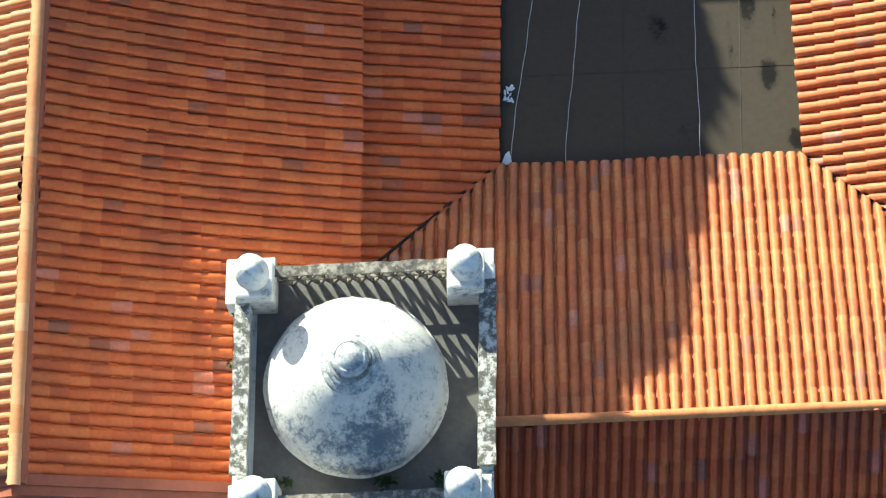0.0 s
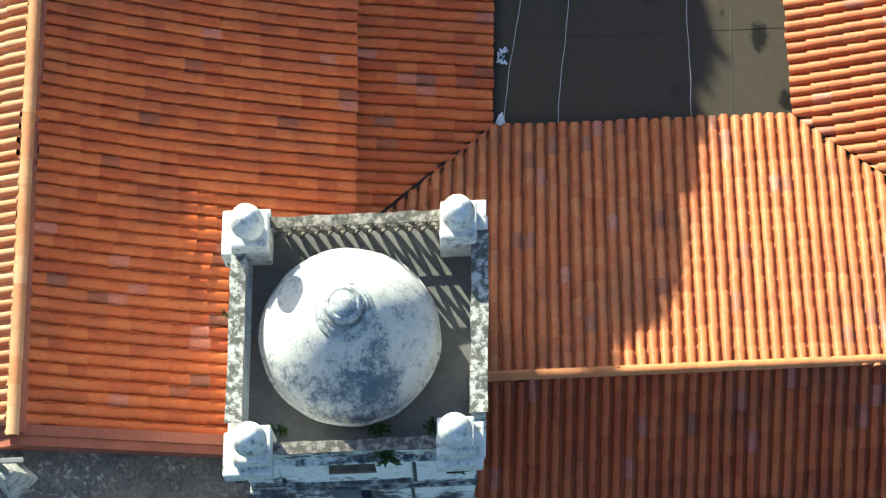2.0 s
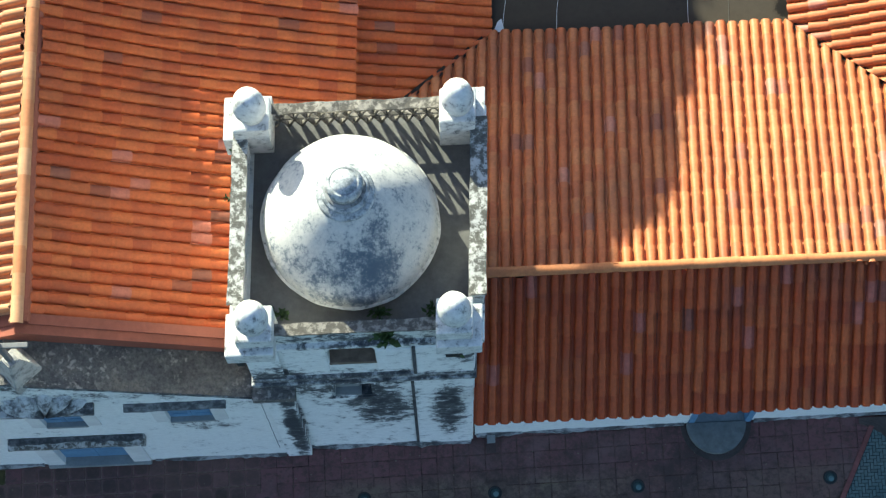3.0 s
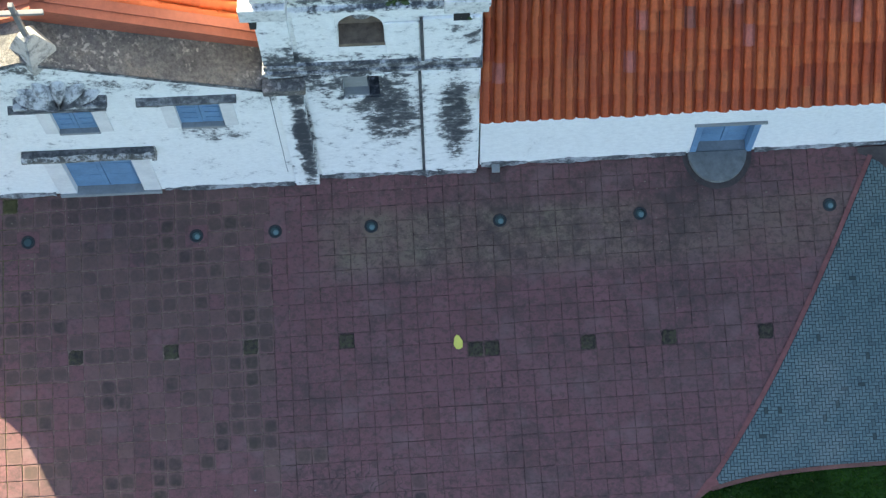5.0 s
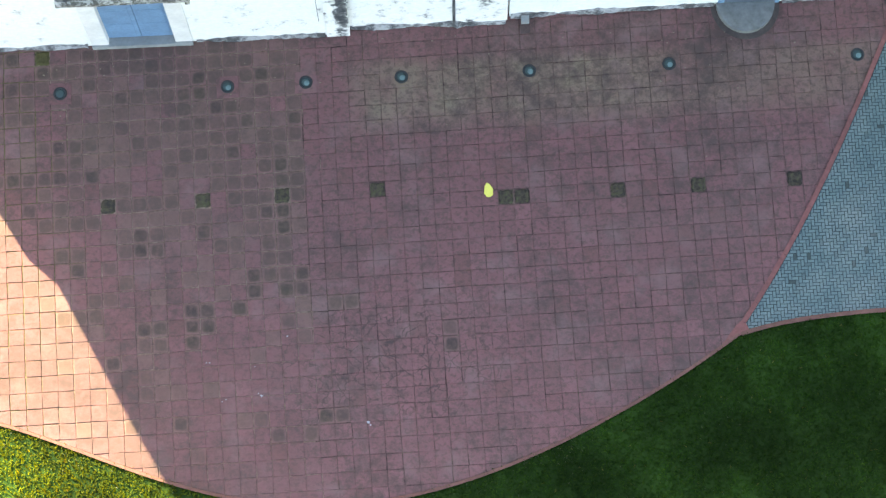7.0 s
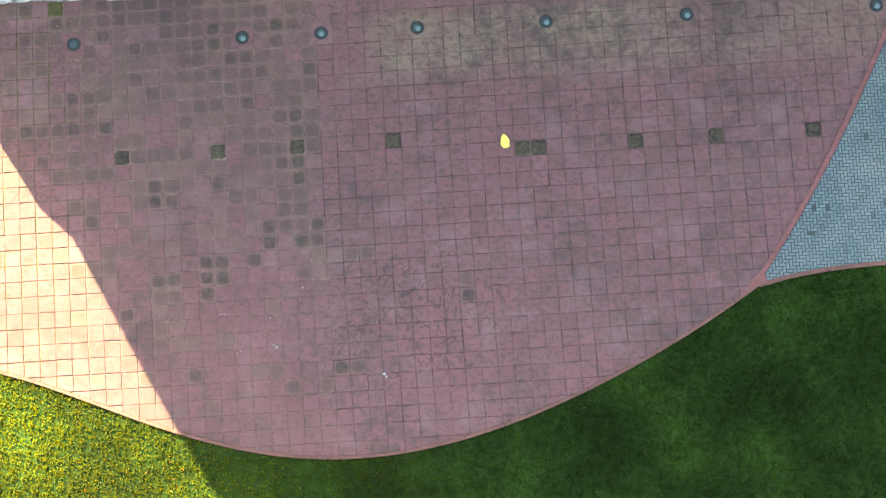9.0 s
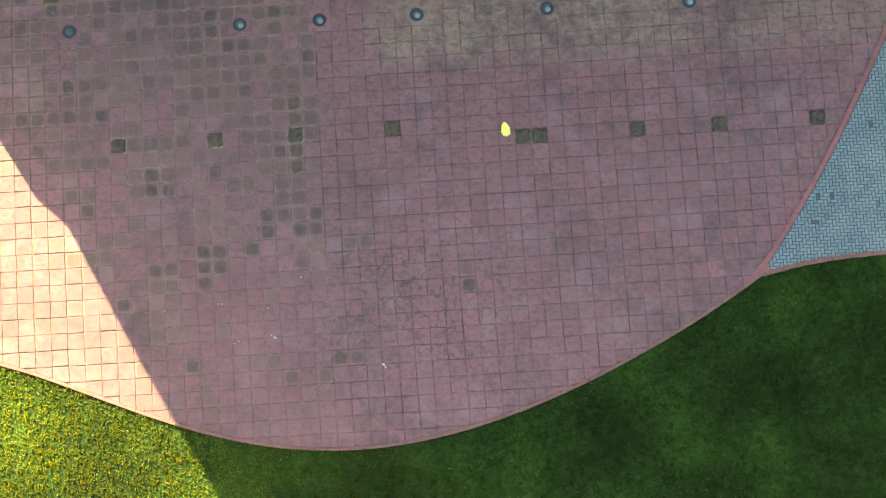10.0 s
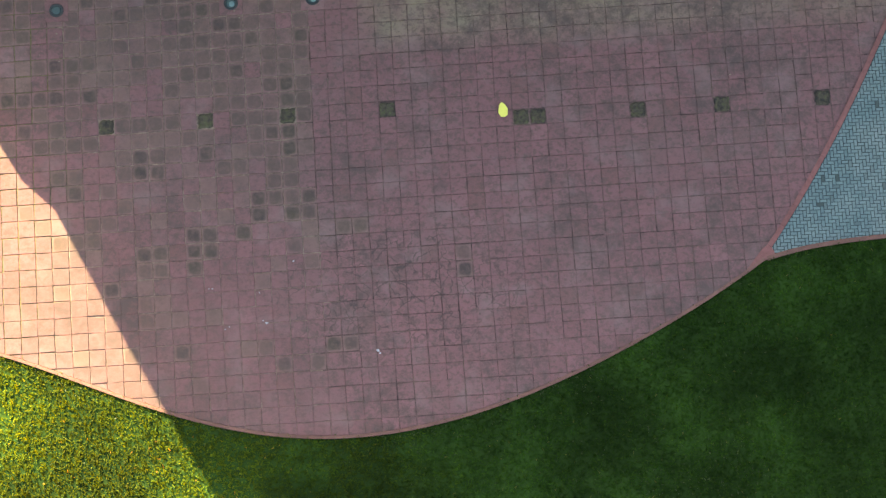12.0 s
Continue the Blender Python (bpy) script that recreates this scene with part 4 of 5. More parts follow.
bm = hood(-9.18, -6.60, 3.04, 0.22, 0.16)
box(bm, -6.605, -6.50, WALL_Y - 0.20, WALL_Y + 0.01, 2.86, 3.22, 0.02)
door_hood = tagged(mesh_object("door_hood", bm, parapet_mat), "black-stained masonry hood over the church door", "door hood")
bm = boxed(-9.16, -6.53, WALL_Y - 0.135, WALL_Y - 0.002, 3.20, 3.275, 0.02)
bmesh.ops.subdivide_edges(bm, edges=[e for e in bm.edges if e.calc_length() > 0.5], cuts=40, use_grid_fill=True)
for v in bm.verts:
    if v.co.y < WALL_Y - 0.06:
        v.co.y += 0.05 * noise.noise(v.co * 5)
part("soot_crust", bm, soot_mat, door_hood, "black crust on the top of the hood")
for k, (a, c, z0, z1) in enumerate(W):
    win = tagged(new(f"window_{k + 1}"), "blue shuttered window in a pale surround", "window", kind="structure")
    opening_frame("window", a, c, z0, z1, 0.26, WALL_Y, 0.025, jamb_mat if k else jamb_mat, win, True)
    mid = (a + c) / 2
    for q in (0, 1):
        x0, x1 = (a, mid - 0.004) if q == 0 else (mid + 0.004, c)
        sh = part("shutter", boxed(x0, x1, WALL_Y + 0.075, WALL_Y + 0.11, z0, z1, 0.005), blue_mat, win)
        for za, zb in [(z0 + 0.07 + q2 * 0.34, z0 + 0.33 + q2 * 0.34) for q2 in range(4)]:
            part("panel", boxed(x0 + 0.07, x1 - 0.07, WALL_Y + 0.060, WALL_Y + 0.074, za, zb, 0.004), blue_mat, sh)
    hx = (-8.92, -7.08) if k == 0 else (-6.50, -4.62)
    tagged(mesh_object("window_hood", hood(hx[0], hx[1], z1 + 0.21, 0.14, 0.12), hood_mat), "black-stained stone hood over a window", "window hood", "window hoods")

# crack where the church front meets the tower
bm = tube(bmesh.new(), [Vector((-4.0 + 0.005 * noise.noise(Vector((z * 1.7, 0, 4))), WALL_Y - 0.002, z)) for z in np.linspace(0.9, 6.5, 40)], 0.006, 5)
part("crack", bm, soot_mat, church_wall, "dark settlement crack in the limewash")

# round niche in the gable
niche = thing("gable_niche", "fluted white shell relief in the gable, mould-stained below", "relief")
bm = bmesh.new()
grid = []
for q in range(73):
    t = math.pi * q / 72
    row = []
    for k in range(9):
        r = 1 - 0.96 * (k / 8)
        flute = 0.66 + 0.34 * abs(math.cos(5.5 * t))
        row.append(bm.verts.new((-7.88 - 0.84 * r * flute * math.cos(t), WALL_Y - 0.27 * math.sqrt(max(0.0, 1 - r * r)) * flute - 0.002, 6.78 + 0.95 * r * flute * math.sin(t))))
    grid.append(row)
for g0, g1 in zip(grid, grid[1:]):
    for k in range(8):
        bm.faces.new([g0[k], g1[k], g1[k + 1], g0[k + 1]]).smooth = True
bmesh.ops.recalc_face_normals(bm, faces=bm.faces)
part("shell", bm, shell_mat, niche)
part("ledge", boxed(-8.75, -7.0, WALL_Y - 0.22, WALL_Y + 0.01, 6.62, 6.77, 0.03), stain_mat, niche, "black-stained ledge under the shell")

# apex cross on its pedestal
CROSS_X = -8.05
apex_cross = thing("gable_cross", "grey cross on a weathered pyramid-shaped pedestal at the gable top", "cross")
bm = bmesh.new()
lower, upper = [[bm.verts.new((CROSS_X + r * math.cos(math.pi * q / 2), 0.14 + r * math.sin(math.pi * q / 2), z)) for q in range(4)] for r, z in ((0.43, 8.85), (0.15, 9.55))]
foot = [bm.verts.new((v.co.x, v.co.y, 8.45)) for v in lower]
for a, c in ((foot, lower), (lower, upper)):
    for q in range(4):
        bm.faces.new([a[q], a[(q + 1) % 4], c[(q + 1) % 4], c[q]])
bm.faces.new(upper)
bmesh.ops.bevel(bm, geom=bm.edges[:], offset=0.02, segments=2, affect="EDGES")
part("pedestal", bm, pedestal_mat, apex_cross)
part("shaft", boxed(CROSS_X - 0.045, CROSS_X + 0.045, 0.10, 0.19, 9.5, 11.1, 0.012), cross_mat, apex_cross)
part("arm", boxed(CROSS_X - 0.5, CROSS_X + 0.5, 0.10, 0.19, 10.62, 10.71, 0.012), cross_mat, apex_cross)

# ---------------------------------------------------------------- bell tower
tower = thing("bell_tower", "whitewashed square bell tower, heavily mould-stained", "tower")


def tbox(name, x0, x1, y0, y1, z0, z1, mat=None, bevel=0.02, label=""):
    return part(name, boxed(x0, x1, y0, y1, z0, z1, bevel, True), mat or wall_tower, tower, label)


T0, T1, TB = -3.98, -0.02, 3.72
SQ = (-2.62, -1.93, 5.55, 6.75)
bm = bmesh.new()
wall_with_holes(bm, lambda x: 7.2, -3.98, T1, -0.1, 0.0, 0.35, [SQ])
box(bm, -3.98, T1, 0.352, TB, -0.1, 5.4, 0, True)
box(bm, -3.98, T1, 1.2, TB, 5.4, 7.2, 0, True)
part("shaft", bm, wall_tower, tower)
part("window_board", boxed(SQ[0] + 0.004, -2.16, 0.16, 0.20, SQ[2] + 0.004, SQ[3] - 0.004), concrete_mat, tower, "grey boarded square window")
part("window_sill", boxed(SQ[0] + 0.002, -2.13, 0.002, 0.35, SQ[2] + 0.002, SQ[2] + 0.05, 0.01), concrete_mat, tower, "dusty grey sill of the square window")
# near-black sheet that paints in the shade of the gap
part("window_gap", boxed(SQ[0], SQ[1] + 0.01, 0.352, 0.36, SQ[2] - 0.05, SQ[3] + 0.05), unlit_void_mat, tower, "near-black sheet for the unlit gap beside the window board")
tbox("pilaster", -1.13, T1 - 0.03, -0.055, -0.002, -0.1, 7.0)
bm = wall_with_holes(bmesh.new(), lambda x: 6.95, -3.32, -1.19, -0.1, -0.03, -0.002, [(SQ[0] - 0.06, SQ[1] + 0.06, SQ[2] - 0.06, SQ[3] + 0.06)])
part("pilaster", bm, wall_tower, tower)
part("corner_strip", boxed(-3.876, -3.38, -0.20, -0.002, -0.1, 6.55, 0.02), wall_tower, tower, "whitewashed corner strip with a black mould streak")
part("cornice_return", boxed(-4.10, -3.30, -0.27, -0.003, 6.552, 6.86, 0.035), gable_mat, tower, "dark weathered block where the gable meets the tower")
for xg, z0, z1 in ((-1.16, 0.0, 6.95), (-1.09, 7.66, 9.95)):
    part("groove", boxed(xg - 0.028, xg + 0.028, -0.058, -0.001, z0, z1), soot_mat, tower, "black joint between two pilasters")
tbox("cornice", -4.06, T1 + 0.03, -0.10, TB + 0.06, 7.2, 7.36, stain_mat, 0.03, "black-stained cornice")
tbox("cornice", -4.02, T1 + 0.0, -0.055, TB + 0.03, 7.36, 7.62, stain_mat, 0.03, "black-stained cornice")
# belfry stage with its arched niche
N0, N1, NZ0, NZ1 = -2.58, -1.76, 8.60, 9.50
bm = bmesh.new()
wall_with_holes(bm, lambda x: 10.6, -3.98, T1, 7.62, 0.02, 0.45, [(N0, N1, NZ0, 10.20)])
box(bm, -3.98, T1, 0.452, TB, 7.62, 8.2, 0, True)
box(bm, -3.98, T1, 1.15, TB, 8.2, 10.6, 0, True)
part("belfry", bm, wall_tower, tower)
bm = bmesh.new()
cx, hw = (N0 + N1) / 2, (N1 - N0) / 2
for sgn in (-1, 1):
    arc = [(cx + sgn * hw * math.sin(t), NZ1 + 0.68 * math.cos(t)) for t in np.linspace(0, math.pi / 2, 9)]
    prism(bm, [*arc, (cx + sgn * hw, 10.201), (cx, 10.201)], 0.022, 0.44, "y")
part("arch", bm, wall_tower, tower)
part("niche_back", boxed(N0 - 0.02, N1 + 0.02, 0.40, 0.445, NZ0 - 0.1, 10.25), niche_mat, tower, "bare plaster recess behind the arch")
# dark half-round that paints in the shade under the arch
part("niche_mould", prism(bmesh.new(), [(cx + 0.02 + 0.24 * math.cos(t), 9.45 - 0.62 * math.sin(t)) for t in np.linspace(0, math.pi, 12)], 0.392, 0.399), stain_mat, tower, "dark patch painted as the shade in the top of the recess")
part("niche_sill", boxed(N0 - 0.012, N1 + 0.012, 0.016, 0.46, NZ0 - 0.16, NZ0 + 0.008, 0.015), niche_mat, tower)
tbox("panel", -3.34, N0 - 0.02, -0.03, 0.018, 8.05, 10.35)
tbox("panel", N1 + 0.02, -1.12, -0.03, 0.018, 8.05, 9.75)
tbox("pilaster", -1.06, T1 - 0.02, -0.05, 0.018, 7.7, 9.95)
tbox("pilaster", -4.0, -3.42, -0.05, 0.018, 7.7, 10.3)
# cap: cornice and terrace
tbox("cap", -4.10, T1 + 0.10, -0.14, TB + 0.10, 10.6, 10.95, None, 0.04)
tbox("cap", -4.14, T1 + 0.14, -0.22, TB + 0.16, 10.951, 11.10, None, 0.03)
tbox("terrace", -3.80, -0.12, 0.10, 3.86, 11.05, 11.15, terrace_mat, 0, "dark screed terrace")
CAPZ = 12.0
# solid parapets at the sides and front, coping over them
tbox("parapet", -4.06, -3.87, 0.42, 3.38, 11.05, CAPZ - 0.06, None, 0.02)
tbox("parapet", -0.12, 0.10, 0.42, 3.38, 11.05, CAPZ - 0.06, None, 0.02)
tbox("parapet", -3.42, -0.62, -0.12, 0.01, 11.05, CAPZ - 0.12, None, 0.02)
for x0, x1, y0, y1, z in ((-4.10, -3.84, 0.38, 3.4, CAPZ), (-0.15, 0.13, 0.38, 3.4, CAPZ), (-3.45, -0.60, -0.16, 0.035, CAPZ - 0.06)):
    bm = boxed(x0, x1, y0, y1, z - 0.058, z + 0.03, 0, True)
    bmesh.ops.subdivide_edges(bm, edges=[e for e in bm.edges if e.calc_length() > 1], cuts=16, use_grid_fill=True)
    for v in bm.verts:
        v.co += 0.022 * Vector((noise.noise(v.co * 3), noise.noise(v.co * 3 + Vector((5, 0, 0))), noise.noise(v.co * 2.5)))
    part("coping", bm, parapet_mat if y1 > 1 else coping_mat, tower)
# pierced parapet at the back: two rows of leaning tiles
y0, y1 = 3.62, 3.69
for row, (za, zb) in enumerate(((11.15, 11.53), (11.60, 11.95))):
    n = 13
    wdt = (-0.55 + 3.45) / n
    for k in range(n):
        xa = -3.45 + k * wdt + (wdt / 2 if row else 0)
        for sgn in (1, -1):
            bm = bmesh.new()
            t = 0.024
            xm = xa + wdt / 2
            foot = xa if sgn > 0 else xa + wdt
            prism(bm, [(foot - t, za), (foot + t, za), (xm + t, zb), (xm - t, zb)], y0, y1, "y", True)
            part("lattice_tile", bm, coping_mat, tower)
    tbox("lattice_rail", -3.6, -0.45, y0, y1, zb, zb + 0.06, coping_mat, 0.012)
bm = boxed(-3.5, -0.5, 3.58, 3.76, 12.012, 12.06, 0, True)
bmesh.ops.subdivide_edges(bm, edges=[e for e in bm.edges if e.calc_length() > 1], cuts=18, use_grid_fill=True)
for v in bm.verts:
    v.co += 0.03 * Vector((0, noise.noise(v.co * 5), noise.noise(v.co * 4)))
part("coping", bm, coping_mat, tower)
# corner slabs and pinnacles
for cx, cy in ((-3.76, 3.47), (-0.37, 3.47), (-3.62, -0.06), (-0.38, -0.06)):
    ox, oy = (-1 if cx < -2 else 1), (1 if cy > 1 else -1)
    x0, x1 = (cx - 0.50, cx + 0.296) if ox < 0 else (cx - 0.296, cx + 0.46)
    q0, q1 = (cy - 0.296, cy + 0.46) if oy > 0 else (cy - 0.42, cy + 0.296)
    tbox("corner_slab", x0, x1, q0, q1, 11.10 if oy > 0 else 11.42, 11.98, pin_mat, 0.03)
    if oy < 0:
        tbox("corner_block", cx - 0.296, cx + 0.296, -0.10, q1 - 0.004, 11.06, 11.42, pin_mat, 0.0)
    pin = part("pinnacle", boxed(cx - 0.30, cx + 0.30, cy - 0.30, cy + 0.30, 11.984, 12.5, 0.04, True), pin_mat, tower, "whitewashed pinnacle with a rounded top")
    c = sk(cx, cy)
    bm = lathe(bmesh.new(), c.x, c.y, [(0.21, 12.49), (0.215, 12.62), (0.25, 12.72), (0.275, 12.9), (0.275, 13.05), (0.245, 13.22), (0.18, 13.36), (0.10, 13.43), (0.03, 13.45)], 28, 1.0, 0.08)
    part("ball", bm, pin_mat, pin)

# solid near-black blocks stand for the dark of the holes under the corner slabs
tbox("weep_hole", -3.98, -3.87, -0.44, -0.14, 10.96, 11.418, unlit_void_mat, 0, "black block for the dark of a weep hole")
tbox("weep_hole", -0.52, -0.24, -0.44, -0.14, 10.96, 11.418, unlit_void_mat, 0, "black block for the dark of a weep hole")

# dome with its finial
dome = thing("tower_dome", "whitewashed plaster dome with a stepped finial on the tower", "dome")
DX, DY = -2.04, 1.84
prof = [(1.44, 11.1), (1.455, 11.36), (1.46, 11.46), (1.458, 11.5), (1.445, 11.65), (1.36, 11.95), (1.21, 12.25), (1.02, 12.55), (0.81, 12.83), (0.60, 13.09), (0.42, 13.28)]
bm = lathe(bmesh.new(), DX, DY, prof, 64, 1.0, 0.02)
part("shell", bm, dome_mat, dome)
finial = part("finial", lathe(bmesh.new(), DX, DY, [(0.448, 13.2), (0.482, 13.30), (0.482, 13.36), (0.459, 13.39), (0.336, 13.395), (0.325, 13.43)], 36, 1.0, 0.03), finial_mat, dome)
part("joint", lathe(bmesh.new(), DX, DY, [(0.370, 13.38), (0.375, 13.41), (0.358, 13.425), (0.314, 13.43)], 32, 1.0, 0.03), joint_mat, finial, "dark ring between two steps of the finial")
part("collar", lathe(bmesh.new(), DX, DY, [(0.325, 13.42), (0.398, 13.47), (0.403, 13.53), (0.381, 13.565), (0.291, 13.57)], 32, 1.0, 0.03), finial_mat, finial)
part("joint", lathe(bmesh.new(), DX, DY, [(0.336, 13.55), (0.342, 13.585), (0.319, 13.60), (0.246, 13.605)], 32, 1.0, 0.03), joint_mat, finial, "dark ring between two steps of the finial")
part("cap", lathe(bmesh.new(), DX, DY, [(0.280, 13.59), (0.297, 13.78), (0.308, 13.86), (0.293, 13.94), (0.246, 13.985), (0.230, 13.99), (0.218, 13.975), (0.202, 13.99), (0.168, 14.03), (0.056, 14.05)], 32, 1.0, 0.05), finial_mat, finial)
rim = lathe(bmesh.new(), DX, DY, [(1.44, 11.30), (1.49, 11.34), (1.505, 11.40), (1.485, 11.44), (1.40, 11.47)], 64, 1.0, 0.02)
part("rim", rim, pin_mat, dome, "whitewashed rim round the dome's foot")

# ---------------------------------------------------------------- wing door
door_2 = tagged(new("door_2"), "closed blue door in a blue frame under a thin ledge", "door", kind="structure")
wy = wall_line(5.1)
for a, c in ((DOOR_X0 - 0.13, DOOR_X0 + 0.004), (DOOR_X1 - 0.004, DOOR_X1 + 0.13)):
    part("jamb", boxed(a, c, wy - 0.03, wy + 0.25, 0.0, 1.98, 0.01), blue_mat, door_2)
part("lintel", boxed(DOOR_X0 - 0.13, DOOR_X1 + 0.13, wy - 0.034, wy + 0.25, 1.98, 2.10, 0.01), blue_mat, door_2)
part("ledge", boxed(DOOR_X0 - 0.20, DOOR_X1 + 0.24, wy - 0.07, wy, 2.11, 2.15, 0.01), concrete_mat, door_2, "thin grey ledge")
panel_door(door_2, DOOR_X0, DOOR_X1, 0.13, 1.97, wy + 0.20, 2)
part("threshold", boxed(DOOR_X0, DOOR_X1, wy - 0.02, wy + 0.3, 0.05, 0.128), concrete_mat, door_2)
STEP_X = 5.06
bm = bmesh.new()
prism(bm, [(STEP_X + 0.62 * math.cos(-t), 0.10 + 0.66 * math.sin(-t)) for t in np.linspace(0, math.pi, 22)], -0.05, 0.15, "z")
tagged(mesh_object("door_step", bm, step_mat), "half-round grey concrete step before the blue door", "step")
bm = bmesh.new()
prism(bm, [(STEP_X + 0.74 * math.cos(-t), 0.10 + 0.79 * math.sin(-t)) for t in np.linspace(0, math.pi, 22)], -0.05, 0.008, "z")
tagged(mesh_object("step_surround", bm, wet_mat), "dark damp mortar round the step", "mortar", kind="structure")

# ---------------------------------------------------------------- yard things
lamp = thing("ground_lamp", "round ground spotlight with a dark rim in the paving", "lamp", "ground lamps")
bm = lathe(bmesh.new(), 0, 0, [(0.145, -0.03), (0.145, 0.020), (0.135, 0.026), (0.105, 0.026), (0.10, 0.016)], 28)
part("rim", bm, iron_mat, lamp)
bm = lathe(bmesh.new(), 0, 0, [(0.10, -0.01), (0.10, 0.017), (0.06, 0.022), (0.01, 0.024)], 24)
part("glass", bm, lens_mat, lamp, "dark teal glass")
part("cover_slab", boxed(-0.235, 0.235, -0.24, 0.235, -0.03, 0.009, 0.004), slab_mat, lamp, "plain red square slab")
LAMPS = [(-9.57, -1.19), (-6.02, -1.21), (-4.36, -1.19), (-2.33, -1.17), (0.385, -1.165), (3.355, -1.155), (7.36, -1.145)]
lamp.matrix_basis = pose(*LAMPS[0], 0.0)
for x, y in LAMPS[1:]:
    spot = copy_thing(lamp, pose(x, y, 0.0))
    # a small pale disc stands for the glint on the glass
    part("reflector", lathe(bmesh.new(), 0.018, -0.022, [(0.062, 0.015), (0.055, 0.026), (0.01, 0.029)], 16), glint_mat, spot, "pale spot painted as the glint on the glass")

meter = thing("junction_box", "small pale box with a dark pit at the wall's foot", "box")
part("body", boxed(0.27, 0.44, -0.12, 0.05, -0.02, 0.12, 0.01), concrete_mat, meter)
part("pit", boxed(0.25, 0.45, -0.33, -0.125, -0.03, 0.016, 0.0), dark_mat, meter)

# grimy mortar fillet along the foot of the walls
def wall_foot(name, x0, x1, y_of, seed):
    bm = bmesh.new()
    xs = np.linspace(x0, x1, int((x1 - x0) / 0.09))
    rows = []
    for x in xs:
        n1 = 0.5 + 0.5 * noise.noise(Vector((x * 1.3, seed, 0))) + 0.35 * noise.noise(Vector((x * 6, seed, 3)))
        y = y_of(x)
        d, h = max(0.004, 0.10 * n1), max(0.01, 0.26 * n1)
        rows.append([bm.verts.new((x, y - d, 0.0)), bm.verts.new((x, y - d * 0.8, h * 0.4)), bm.verts.new((x, y - 0.003, h)), bm.verts.new((x, y + 0.05, h))])
    for a, c in zip(rows, rows[1:]):
        for i in range(3):
            bm.faces.new([a[i], c[i], c[i + 1], a[i + 1]])
    bmesh.ops.recalc_face_normals(bm, faces=bm.faces)
    return tagged(mesh_object(name, bm, foot_mat), "grimy mortar at the foot of the wall", "mortar", kind="structure")


wall_foot("baseboard", 0.05, 4.4, wall_line, 1.0)
wall_foot("baseboard", 5.85, 11.9, wall_line, 2.0)
wall_foot("baseboard", -3.45, -0.06, lambda x: -0.058 if x > -1.14 else -0.032, 3.0)
wall_foot("baseboard", -12.8, -8.95, lambda x: WALL_Y, 4.0)
wall_foot("baseboard", -6.65, -3.9, lambda x: WALL_Y, 5.0)

# dark soil washed over the end of the block path
bm = bmesh.new()
rows = []
for q in range(25):
    u = q / 24
    row = []
    for k in range(9):
        v = k / 8
        x = 8.05 + 3.4 * u
        deep = (0.55 + 0.35 * noise.noise(Vector((x * 1.4, 3, 0))) + 0.12 * noise.noise(Vector((x * 6, 5, 0)))) * min(1.0, 4 * u + 0.25)
        row.append(bm.verts.new((x + 0.03 * noise.noise(Vector((u * 9, v * 9, 1))), 0.08 - deep * v, 0.045 * (1 - v) ** 0.7 + 0.012 * noise.noise(Vector((x * 8, v * 7, 2))) - (0.03 if k == 8 else 0))))
    rows.append(row)
for a, c in zip(rows, rows[1:]):
    for k in range(8):
        bm.faces.new([a[k], c[k], c[k + 1], a[k + 1]])
bmesh.ops.recalc_face_normals(bm, faces=bm.faces)
tagged(mesh_object("soil", bm, wet_mat), "dark damp soil washed against the wall", "soil", kind="stuff")

# white petals and paper bits lying about
rng = random.Random(31)
LITTER = ((-5.53, -7.29), (-6.53, -7.17), (-5.54, -7.87), (-6.30, -7.98), (-3.30, -8.58), (-4.92, -6.69))
for x, y in LITTER:
    bit = thing("litter", "small torn white paper bits on the slabs", "litter", "litter on the yard")
    for k in range(rng.choice((1, 2, 3))):
        bm = bmesh.new()
        ox, oy, r0 = rng.gauss(0, 0.05), rng.gauss(0, 0.03), rng.uniform(0.016, 0.034)
        pts = [(x + ox + r0 * rng.uniform(0.5, 1.3) * math.cos(a), y + oy + r0 * rng.uniform(0.4, 1.0) * math.sin(a)) for a in np.linspace(0, 5.5, 7)]
        prism(bm, pts, 0.008, 0.013, "z")
        for v in bm.verts:
            v.co.z += 0.01 * noise.noise(v.co * 25) + 0.006
        part("scrap", bm, paper_mat, bit)

# dry leaf bits blown towards the wall
rng = random.Random(77)
bm = bmesh.new()
for k in range(110):
    x = rng.uniform(-10.0, 7.2)
    y = -0.25 - abs(rng.gauss(0, 1.1))
    r0, a0 = rng.uniform(0.009, 0.022), rng.uniform(0, 6.28)
    ring = [(x + r0 * rng.uniform(0.6, 1.5) * math.cos(a0 + a), y + r0 * rng.uniform(0.5, 1.1) * math.sin(a0 + a), 0.010 + rng.uniform(0, 0.008)) for a in (0, 1.2, 2.4, 3.6, 4.9)]
    bm.faces.new([bm.verts.new(p) for p in ring])
tagged(mesh_object("leaf_litter", bm, chip_mat), "dry leaf bits scattered on the slabs by the wall", "leaf litter", kind="stuff")

# the yellow petal-like scrap
bm = bmesh.new()
pts = [(0.0, -0.16), (0.07, -0.13), (0.105, 0.0), (0.06, 0.12), (0.01, 0.16), (-0.05, 0.10), (-0.10, -0.04), (-0.07, -0.13)]
prism(bm, pts, 0.012, 0.018, "z")
for v in bm.verts:
    v.co.z += 0.5 * v.co.x ** 2 + 0.3 * v.co.y ** 2
scrap = tagged(mesh_object("yellow_scrap", bm, yellow_mat), "bright yellow scrap lying on the red slabs", "scrap")
